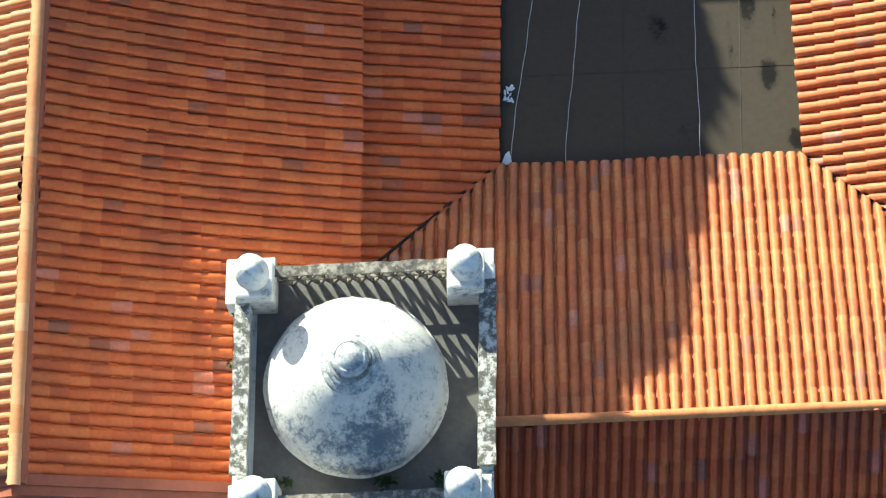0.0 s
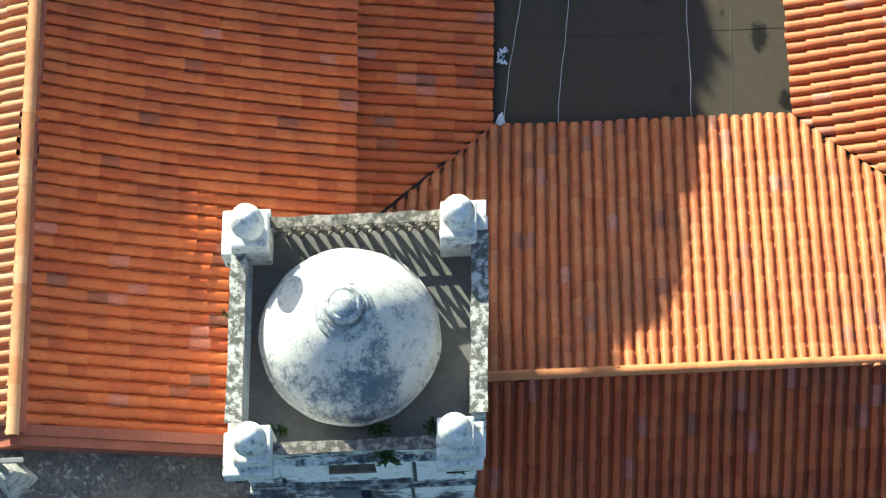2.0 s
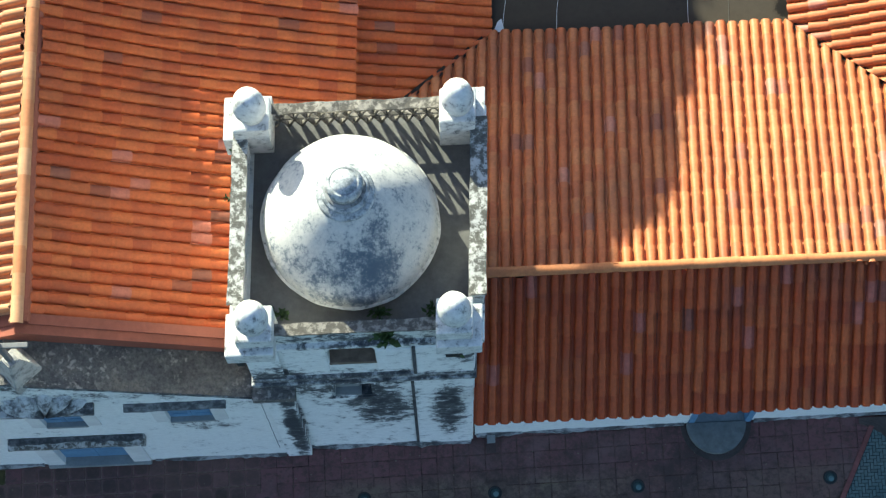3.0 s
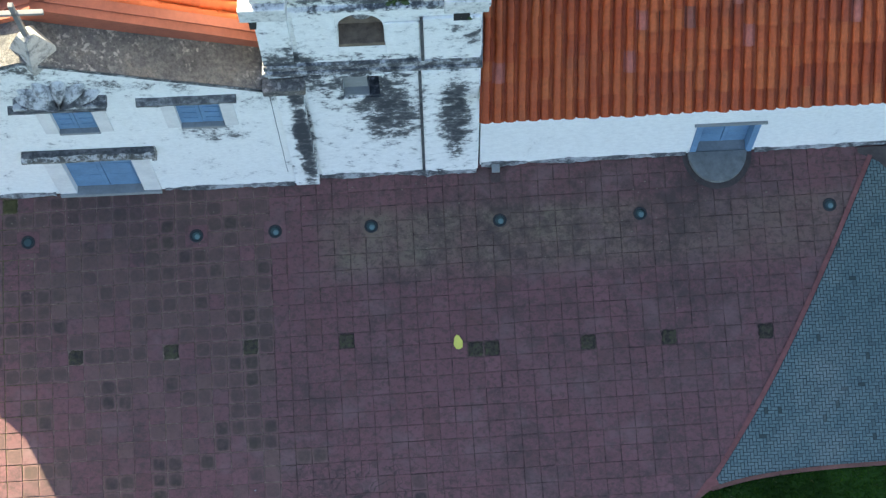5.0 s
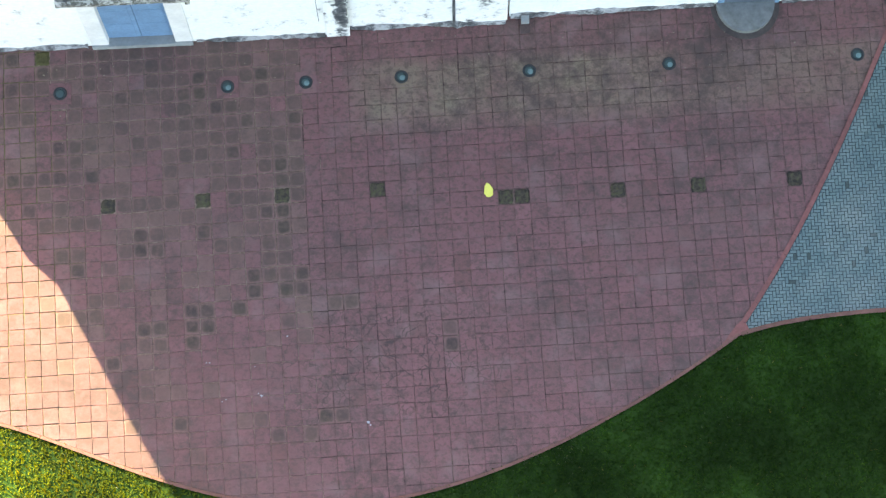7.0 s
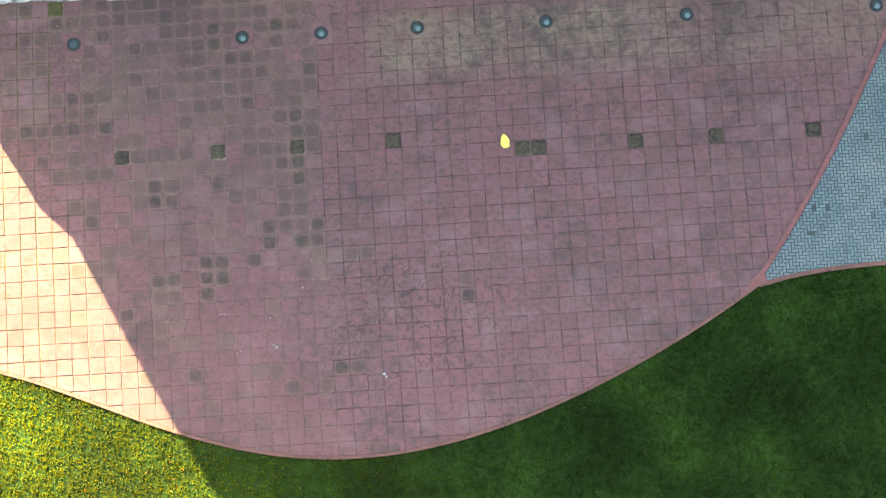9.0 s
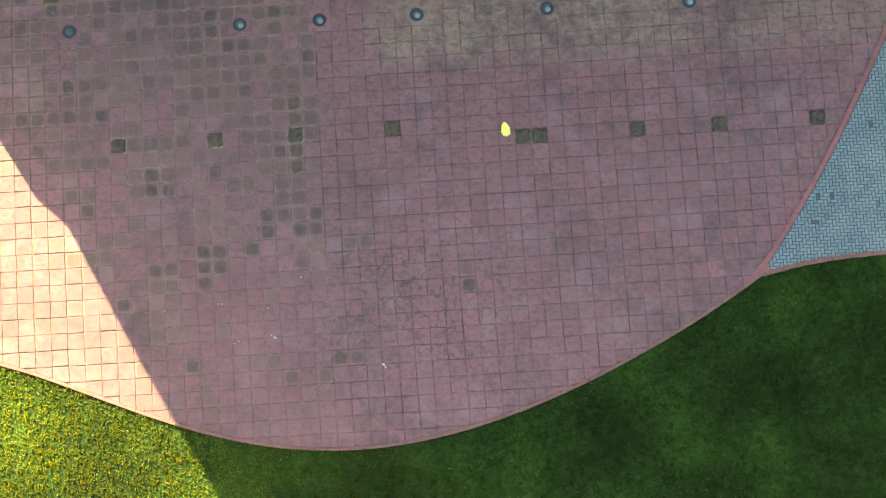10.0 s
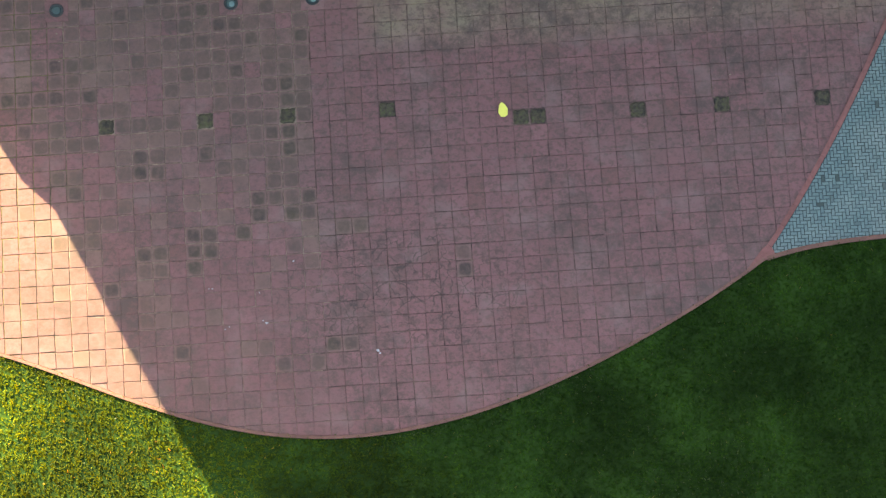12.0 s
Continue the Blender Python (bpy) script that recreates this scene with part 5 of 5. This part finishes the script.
scrap.matrix_basis = pose(-0.62, -3.75, 0.02, 0, 0, 12)

# wires over the flat roof
for x0, x1, bow in ((0.44, 1.10, 0.30), (1.53, 1.98, 0.20), (4.20, 4.02, -0.05)):
    pts = [sk(x0 + (x1 - x0) * s + bow * math.sin(math.pi * s) * s, GUT_Y - 0.15 + 7.5 * s, 4.32 + (0.14 if s < 0.03 else 0.0) + 0.01 * math.sin(9 * s)) + Vector((0.010 * math.sin(23 * s + x0) + 0.006 * math.sin(57 * s), 0, 0)) for s in np.linspace(0, 1, 60)]
    tagged(mesh_object("wire", tube(bmesh.new(), pts, 0.005), wire_mat), "thin white wire lying over the flat roof", "wire", "roof wires")

# rags on the flat roof
rng = random.Random(4)
rag = thing("rag", "crumpled white and dark rag on the flat roof", "rag")
for k in range(16):
    bm = bmesh.new()
    bmesh.ops.create_grid(bm, x_segments=4, y_segments=3, size=0.5, matrix=Matrix.Translation((0.85 + 0.16 * rng.random(), 8.72 + 0.30 * rng.random(), 4.30 + 0.05 * rng.random())) @ Euler((0, 0, rng.uniform(0, 3))).to_matrix().to_4x4() @ Matrix.Diagonal((rng.uniform(0.08, 0.15), rng.uniform(0.03, 0.06), 1, 1)))
    for v in bm.verts:
        v.co.z += 0.035 * noise.noise(v.co * 14)
    part("fold", bm, rag_mat if k % 3 else iron_mat, rag)
bm = bmesh.new()
prism(bm, [(0.70, 7.42), (0.93, 7.46), (0.88, 7.72), (0.80, 7.66)], 4.30, 4.318, "z")
tagged(mesh_object("broken_pane", bm, rag_mat), "pale torn sheet in the gutter corner", "sheet")


# weeds on the tower
def weed(x, y, z, n, size, seed):
    r = random.Random(seed)
    bm = bmesh.new()
    for k in range(n):
        a, t, l = r.uniform(0, 6.28), r.uniform(0.2, 1.2), size * r.uniform(0.5, 1.1)
        d = Vector((math.cos(a) * math.cos(t), math.sin(a) * math.cos(t), math.sin(t)))
        s = d.orthogonal().normalized() * l * 0.22
        o = sk(x + r.gauss(0, size * 0.35), y + r.gauss(0, size * 0.25), z)
        bm.faces.new([bm.verts.new(v) for v in (o, o + d * l * 0.5 + s, o + d * l, o + d * l * 0.5 - s)])
    plant = thing("weed", "green weed growing out of the old masonry", "weed", "weeds")
    return tagged(part("leaves", bm, leaf_green, plant), kind="stuff")


for x, y, z, n, s, sd in ((-1.50, -0.22, 11.7, 60, 0.22, 1), (-1.62, 0.28, 11.33, 50, 0.18, 2), (-0.72, 0.30, 11.33, 40, 0.18, 3),
                          (-0.35, -0.30, 11.1, 50, 0.18, 4), (-3.30, 0.30, 11.33, 30, 0.16, 5), (-4.14, 2.2, 11.95, 18, 0.10, 6), (-4.05, 3.0, 11.95, 14, 0.10, 7)):
    weed(x, y, z, n, s, sd)

# ---------------------------------------------------------------- grass
rng = np.random.default_rng(3)
N = 150000
gx, gy = rng.uniform(-13.5, 11.5, N), rng.uniform(-14.5, -6.3, N)
lim = np.where(gx < 4.45, curve_y(gx), -7.05 + 0.42 * (1 - np.exp(-(np.maximum(gx, 4.42) - 4.42) * 0.75)))
ok = gy < lim - 0.06 + (0.06 + 0.05 * np.sin(gx * 3.1 + 2 * np.sin(gx * 1.3))) * rng.random(N) ** 1.5
gx, gy = gx[ok], gy[ok]
n = len(gx)
ang, ln, wd, tilt = rng.uniform(0, 6.28, n), rng.uniform(0.035, 0.085, n), rng.uniform(0.008, 0.020, n), rng.uniform(0.75, 1.40, n)
tuft = 0.5 + 0.28 * (np.sin(gx * 17 + 2 * np.sin(gy * 9)) + np.sin(gy * 21 + 3 * np.sin(gx * 7)))
ln *= 0.75 + 0.6 * tuft
ux, uy = np.cos(ang), np.sin(ang)
base = np.stack([gx, gy, np.full(n, -0.022)], 1)
side = np.stack([-uy * wd, ux * wd, np.zeros(n)], 1)
tip = base + np.stack([ux * ln * np.sin(tilt), uy * ln * np.sin(tilt), 0.02 + ln * np.cos(tilt)], 1)
verts = np.stack([base - side, base + side, tip], 1).reshape(-1, 3)
me = bpy.data.meshes.new("grass")
me.from_pydata(verts.tolist(), [], np.arange(3 * n).reshape(-1, 3).tolist())
me.materials.append(grass_mat)
tagged(new("grass", me), "short green lawn grass", "grass", kind="stuff")


# pale dry tufts, mostly along the kerb
N = 26000
gx, gy = rng.uniform(-13.5, 9.5, N), rng.uniform(-12.5, -6.3, N)
lim = np.where(gx < 4.45, curve_y(gx), -7.05 + 0.42 * (1 - np.exp(-(np.maximum(gx, 4.42) - 4.42) * 0.75)))
away = lim - gy
patchy = 0.5 + 0.25 * (np.sin(gx * 1.9 + 1.3 * np.sin(gy * 1.1)) + np.sin(gy * 2.7 + 1.7 * np.sin(gx * 0.8)))
chance_here = patchy * np.exp(-np.maximum(away, 0) / 0.22) + 0.10 * patchy ** 2 + 0.25 * np.exp(-((gx - 2.8) / 1.6) ** 2 - ((gy + 11.4) / 0.9) ** 2)
ok = (away > -0.03) & (rng.random(N) < chance_here)
gx, gy = gx[ok], gy[ok]
n = len(gx)
ang, ln, wd, tilt = rng.uniform(0, 6.28, n), rng.uniform(0.03, 0.075, n), rng.uniform(0.006, 0.013, n), rng.uniform(0.6, 1.35, n)
ux, uy = np.cos(ang), np.sin(ang)
base = np.stack([gx, gy, np.full(n, -0.022)], 1)
side = np.stack([-uy * wd, ux * wd, np.zeros(n)], 1)
tip = base + np.stack([ux * ln * np.sin(tilt), uy * ln * np.sin(tilt), 0.035 + ln * np.cos(tilt)], 1)
me = bpy.data.meshes.new("dry_grass")
me.from_pydata(np.stack([base - side, base + side, tip], 1).reshape(-1, 3).tolist(), [], np.arange(3 * n).reshape(-1, 3).tolist())
me.materials.append(straw_mat)
tagged(new("dry_grass", me), "pale dry grass tips along the kerb", "dry grass", kind="stuff")


# low red kerbs of short stones
def brick_kerb(name, pts, wide, label, stone):
    kerb = tagged(new(name), label, "kerb", kind="structure")
    r = random.Random(8)
    for a, c in zip(pts, pts[1:]):
        a, c = Vector((*a, 0)), Vector((*c, 0))
        d = (c - a).normalized()
        s = Vector((-d.y, d.x, 0)) * wide / 2
        bm = bmesh.new()
        z = r.uniform(0.016, 0.020)
        q = [a + d * 0.001 - s, c - d * 0.001 - s, c - d * 0.001 + s, a + d * 0.001 + s]
        prism(bm, [(p.x, p.y) for p in q], -0.11, z, "z")
        part("kerb_stone", bm, stone, kerb)
    return kerb


xs = np.linspace(-13.5, 4.40, 84)
brick_kerb("kerb", [(x, curve_y(x) - 0.018) for x in xs], 0.062, "thin weathered red kerb along the lawn", edge_mat)
ys = np.linspace(-7.02, -0.02, 36)
brick_kerb("kerb", [(kerb_x(y), y) for y in ys], 0.10, "red kerb between slabs and grey blocks", kerb_mat)
xs = np.linspace(4.45, 12.5, 36)
brick_kerb("kerb", [(x, border_y(x) - 0.03) for x in xs], 0.085, "thin weathered red kerb along the lawn", edge_mat)

bm = prism(bmesh.new(), [(4.02, -7.30), (4.44, -7.09), (4.62, -6.98), (4.52, -6.76), (4.36, -6.88), (4.22, -7.05)], -0.03, 0.013, "z")
tagged(mesh_object("kerb_filler", bm, kerb_mat), "red mortar filler where two kerbs meet", "mortar", kind="structure")

# ---------------------------------------------------------------- off-stage tree that shades the court
tree = thing("tree", "tall unseen broad-leaved tree behind the church, added to shade the court", "tree")
ACROSS, AWAY = Vector((0.866, 0.5, 0)), Vector((-0.5, 0.866, 0))
TREE = ACROSS * 2.8 + AWAY * 25
bm = tube(bmesh.new(), [TREE + Vector((0.3 * math.sin(z * 0.4), 0.2 * math.cos(z * 0.5), z)) for z in np.linspace(-0.1, 11, 9)], 0.34, 10)
part("trunk", bm, bark_mat, tree)
r = random.Random(12)
for k in range(7):
    a = k * 0.9 + 0.3
    base = TREE + Vector((0, 0, 7.5 + 0.5 * k))
    end = base + ACROSS * 4.0 * math.cos(a) + AWAY * 3.0 * math.sin(a) + Vector((0, 0, 2.2))
    part("limb", tube(bmesh.new(), [base, base.lerp(end, 0.5) + Vector((0, 0, 0.6)), end], 0.11, 7), bark_mat, tree)
verts, faces = [], []
for k in range(17000):
    a, t = r.uniform(0, 2 * math.pi), math.acos(r.uniform(-1, 1))
    q = r.uniform(0.25, 1.0) ** 0.4
    lump = 1 + 0.22 * noise.noise(Vector((math.cos(a) * 2, math.sin(a) * 2, math.cos(t) * 2)))
    s, w, h = 4.95 * q * lump * math.sin(t) * math.cos(a), 3.6 * q * math.sin(t) * math.sin(a), 4.1 * q * lump * math.cos(t)
    o = TREE + ACROSS * s + AWAY * w + Vector((0, 0, 12.2 + h - 0.12 * max(0, s)))
    if k % 12 == 0:
        # a low bough set out to one side to shape the shadow's lobe
        o = TREE + ACROSS * (5.4 + 0.22 * s) + AWAY * 0.4 * w + Vector((0, 0, 11.62 + 0.12 * h))
    d = Vector((r.gauss(0, 1), r.gauss(0, 1), r.gauss(0, 1))).normalized()
    u = d.orthogonal().normalized() * 0.19
    d = d * 0.30
    n = len(verts)
    verts += [o - d, o + u, o + d, o - u]
    faces.append((n, n + 1, n + 2, n + 3))
me = bpy.data.meshes.new("crown")
me.from_pydata(verts, [], faces)
me.materials.append(leaf_green)
ob = new("crown", me)
ob.parent = tree
tagged(ob, kind="stuff")

# ---------------------------------------------------------------- paving pieces
SL = 0.335


def yard(c, r):
    """The corner of column c and row r of the slabs: rows run away from the wall, and bend a little."""
    return (-1.78732 + (0.334786 + 8.9e-05 * c) * c + (0.00215717 + 0.00017 * r) * r,
            -1.39999 + (0.00643119 - 8.8e-05 * r) * c - (0.336802 + 8.9e-05 * r) * r)


# the yard's slabs that have worn dark, row by row from the wall, from column -27 on
WORN_PLAN = """
#....#..............
..##..#....#........
#....#......#...##..
#......#...##.......
##...........##.....
.....#.....##.##..#.
..####............#.
...##.........#.##..
######.......#...#..
......##.........#..
.#..............#...
...............###..
........#...#...##..
...##...##....#.##..
....#.#.............
...............####.
...............#.##.
.....#.....##.#.....##
........##.##....#..
........##.#...............#
......#....................#
........#...........
........#...........
....................
..........#........##
................#.#.
...........#........
""".split()


def clip(poly, px, py, nx, ny):
    """Keeps the side of the line through (px, py) towards which (nx, ny) points."""
    out = []
    for (ax, ay), (bx, by) in zip(poly, poly[1:] + poly[:1]):
        da, db = (ax - px) * nx + (ay - py) * ny, (bx - px) * nx + (by - py) * ny
        if da >= 0:
            out.append((ax, ay))
        if da * db < 0:
            t = da / (da - db)
            out.append((ax + (bx - ax) * t, ay + (by - ay) * t))
    return out


def slab_mesh(name, hx, hy, mat, depth=0.03, chamfer=0.008):
    me = bpy.data.meshes.new(name)
    v = [(sx * hx, sy * hy, -depth) for sx, sy in ((-1, -1), (1, -1), (1, 1), (-1, 1))]
    v += [(sx * hx, sy * hy, -chamfer * 0.6) for sx, sy in ((-1, -1), (1, -1), (1, 1), (-1, 1))]
    v += [(sx * (hx - chamfer), sy * (hy - chamfer), 0.0) for sx, sy in ((-1, -1), (1, -1), (1, 1), (-1, 1))]
    f = [(8, 9, 10, 11)]
    for k in range(4):
        q = (k + 1) % 4
        f += [(k, q, 4 + q, 4 + k), (4 + k, 4 + q, 8 + q, 8 + k)]
    me.from_pydata(v, [], f)
    me.materials.append(mat)
    return me


def joined(name, polys, mat, parent, z0=-0.03):
    """Pieces that are joined into one mesh: (outline, height)."""
    verts, faces = [], []
    for poly, z in polys:
        k, n = len(verts), len(poly)
        cx, cy = sum(p[0] for p in poly) / n, sum(p[1] for p in poly) / n
        verts += [(x, y, z0) for x, y in poly] + [(x, y, z - 0.004) for x, y in poly]
        verts += [(cx + (x - cx) * 0.965, cy + (y - cy) * 0.965, z) for x, y in poly]
        faces.append(tuple(range(k + 2 * n, k + 3 * n)))
        for i in range(n):
            j = (i + 1) % n
            faces += [(k + i, k + j, k + n + j, k + n + i), (k + n + i, k + n + j, k + 2 * n + j, k + 2 * n + i)]
    me = bpy.data.meshes.new(name)
    me.from_pydata(verts, [], faces)
    me.materials.append(mat)
    ob = new(name, me)
    ob.parent = parent
    return tagged(ob, kind="stuff")


SLAB_ME = slab_mesh("paving_slab", SL / 2 - 0.004, SL / 2 - 0.004, slab_mat, 0.03, 0.006)
WORN_ME = slab_mesh("worn_slab", SL / 2 - 0.009, SL / 2 - 0.009, worn_mat)
FADED_ME = slab_mesh("faded_slab", SL / 2 - 0.010, SL / 2 - 0.010, faded_mat)
# columns and rows of the slabs that are missing
GAPS = [(-25, -4), (-21, 6), (-15, 6), (-10, 6), (-4, 6), (4, 7), (5, 7), (11, 7), (16, 7), (22, 7)]
rng = random.Random(21)
loose, plain_ones, faded_ones = [], 0, 0
for r in range(-5, 27):
    for c in range(-40, 34):
        if (c, r) in GAPS:
            continue
        gap = [rng.uniform(0.004, 0.022) * (1.7 if c < -21 else 1.0) for k in range(4)]
        jig = [(yard(c + u, r + v)[0] + rng.gauss(0, 0.006), yard(c + u, r + v)[1] + rng.gauss(0, 0.005))
               for u, v in ((gap[0], 1 - gap[1]), (1 - gap[2], 1 - gap[1]), (1 - gap[2], gap[3]), (gap[0], gap[3]))]
        xc, yc = yard(c + 0.5, r + 0.5)
        if yc - SL / 2 > (wall_line(xc) if xc > 0 else 0.0 if xc > -3.5 else WALL_Y):
            continue
        cut = jig
        if xc < 4.9:
            d = (curve_y(xc + 0.1) - curve_y(xc - 0.1)) / 0.2
            cut = clip(cut, xc, curve_y(xc) + 0.02, -d, 1)
        ky = max(min(yc, -0.02), -7.0)
        d = (kerb_x(ky + 0.1) - kerb_x(ky - 0.1)) / 0.2
        if len(cut) > 2:
            cut = clip(cut, kerb_x(ky) - 0.055, ky, -1, d)
        if len(cut) < 3:
            continue
        whole = cut == jig
        line = WORN_PLAN[r + 4] if 0 <= r + 4 < len(WORN_PLAN) else ""
        kind = SLAB_ME
        if 0 <= c + 27 < len(line) and line[c + 27] == "#":
            kind = WORN_ME
        elif c <= -9:
            wear = 0.95 if r < 3 else 0.62 if r < 9 else 0.36 if r < 16 else 0.12
            wear *= 1.0 if c > -24 else 0.55
            wear *= 1.0 if c > -17 or r < 9 else 0.35
            if rng.random() < wear + 0.5 * noise.noise(Vector((c * 0.31, r * 0.37, 2))):
                kind = FADED_ME
        z = rng.gauss(0, 0.0025)
        near = -2.0 < xc < 3.0 and -6.2 < yc < -2.6 and plain_ones < 160
        if whole and (kind is WORN_ME or kind is FADED_ME and faded_ones < 270 or kind is SLAB_ME and near):
            ob = new("slab", kind)
            ob.parent = pavement
            ob.matrix_basis = pose(xc + rng.gauss(0, 0.003), yc + rng.gauss(0, 0.003), z, rng.gauss(0, 0.35), rng.gauss(0, 0.35), 0.9 + rng.gauss(0, 0.9))
            plain_ones += kind is SLAB_ME
            faded_ones += kind is FADED_ME
        else:
            loose.append((cut, z))
joined("slabs", loose, slab_mat_joined, pavement)

# gaps in the paving where slabs are gone: rough soil with moss
for k, (c, r) in enumerate(GAPS):
    x, y = yard(c + 0.5, r + 0.5)
    bm = bmesh.new()
    n = 6
    h = SL / 2 - 0.003
    gv = [[bm.verts.new((x - h + 2 * h * i / n + 0.026 * noise.noise(Vector((i * 1.3, q * 1.3, k))), y - h + 2 * h * q / n + 0.026 * noise.noise(Vector((q * 1.3, i * 1.3, k + 9))), 0.010 + 0.012 * noise.noise(Vector((i * 0.8, q * 0.8, k))) - (0.03 if i in (0, n) or q in (0, n) else 0))) for q in range(n + 1)] for i in range(n + 1)]
    for i in range(n):
        for q in range(n):
            bm.faces.new([gv[i][q], gv[i + 1][q], gv[i + 1][q + 1], gv[i][q + 1]])
    part("planted_gap", bm, moss_bright if r < 0 else moss_mat, pavement)

# grey blocks in herringbone
road = tagged(mesh_object("path", prism(bmesh.new(), [(kerb_x(y), y) for y in np.linspace(-7.0, 0.04, 24)] + [(12.9, 0.04)] + [(x, border_y(x)) for x in np.linspace(12.9, 4.6, 20)], -0.05, -0.008, "z"), block_bed_mat), "path of pale grey blocks in herringbone", "path", kind="structure")
BW = 0.071
BLOCKS = [slab_mesh("grey_block", BW - 0.007, BW / 2 - 0.007, block_mat), slab_mesh("grey_block", BW / 2 - 0.007, BW - 0.007, block_mat)]
loose, singles = [], 0
rng = random.Random(5)
for i in range(-10, 136):
    for j in range(-10, 122):
        k = (i - j) % 4
        if k == 0:
            hx, hy, x, y = BW, BW / 2, 3.6 + (i + 1) * BW, -7.4 + (j + 0.5) * BW
        elif k == 2:
            hx, hy, x, y = BW / 2, BW, 3.6 + (i + 0.5) * BW, -7.4 + (j + 1) * BW - BW
        else:
            continue
        if y > 0.05 or x > 12.6 or y < -7.3:
            continue
        hx, hy = hx - 0.007, hy - 0.007
        poly = [(x - hx, y - hy), (x + hx, y - hy), (x + hx, y + hy), (x - hx, y + hy)]
        ky = max(min(y, -0.02), -7.0)
        d = (kerb_x(ky + 0.1) - kerb_x(ky - 0.1)) / 0.2
        cut = clip(poly, kerb_x(ky) + 0.07, ky, 1, -d)
        if len(cut) > 2:
            cut = clip(cut, x, border_y(max(x, 4.42)) + 0.015, 0, 1)
        if len(cut) < 3:
            continue
        z = rng.gauss(0, 0.002)
        if len(cut) == 4 and cut == poly and singles < 300 and x < 7.2 and y > -6.3:
            ob = new("block", BLOCKS[0 if k == 0 else 1])
            ob.parent = road
            ob.matrix_basis = pose(x, y, z, rng.gauss(0, 0.4), rng.gauss(0, 0.4), rng.gauss(0, 0.5))
            singles += 1
        else:
            loose.append((cut, z))
joined("blocks", loose, block_mat_joined, road)
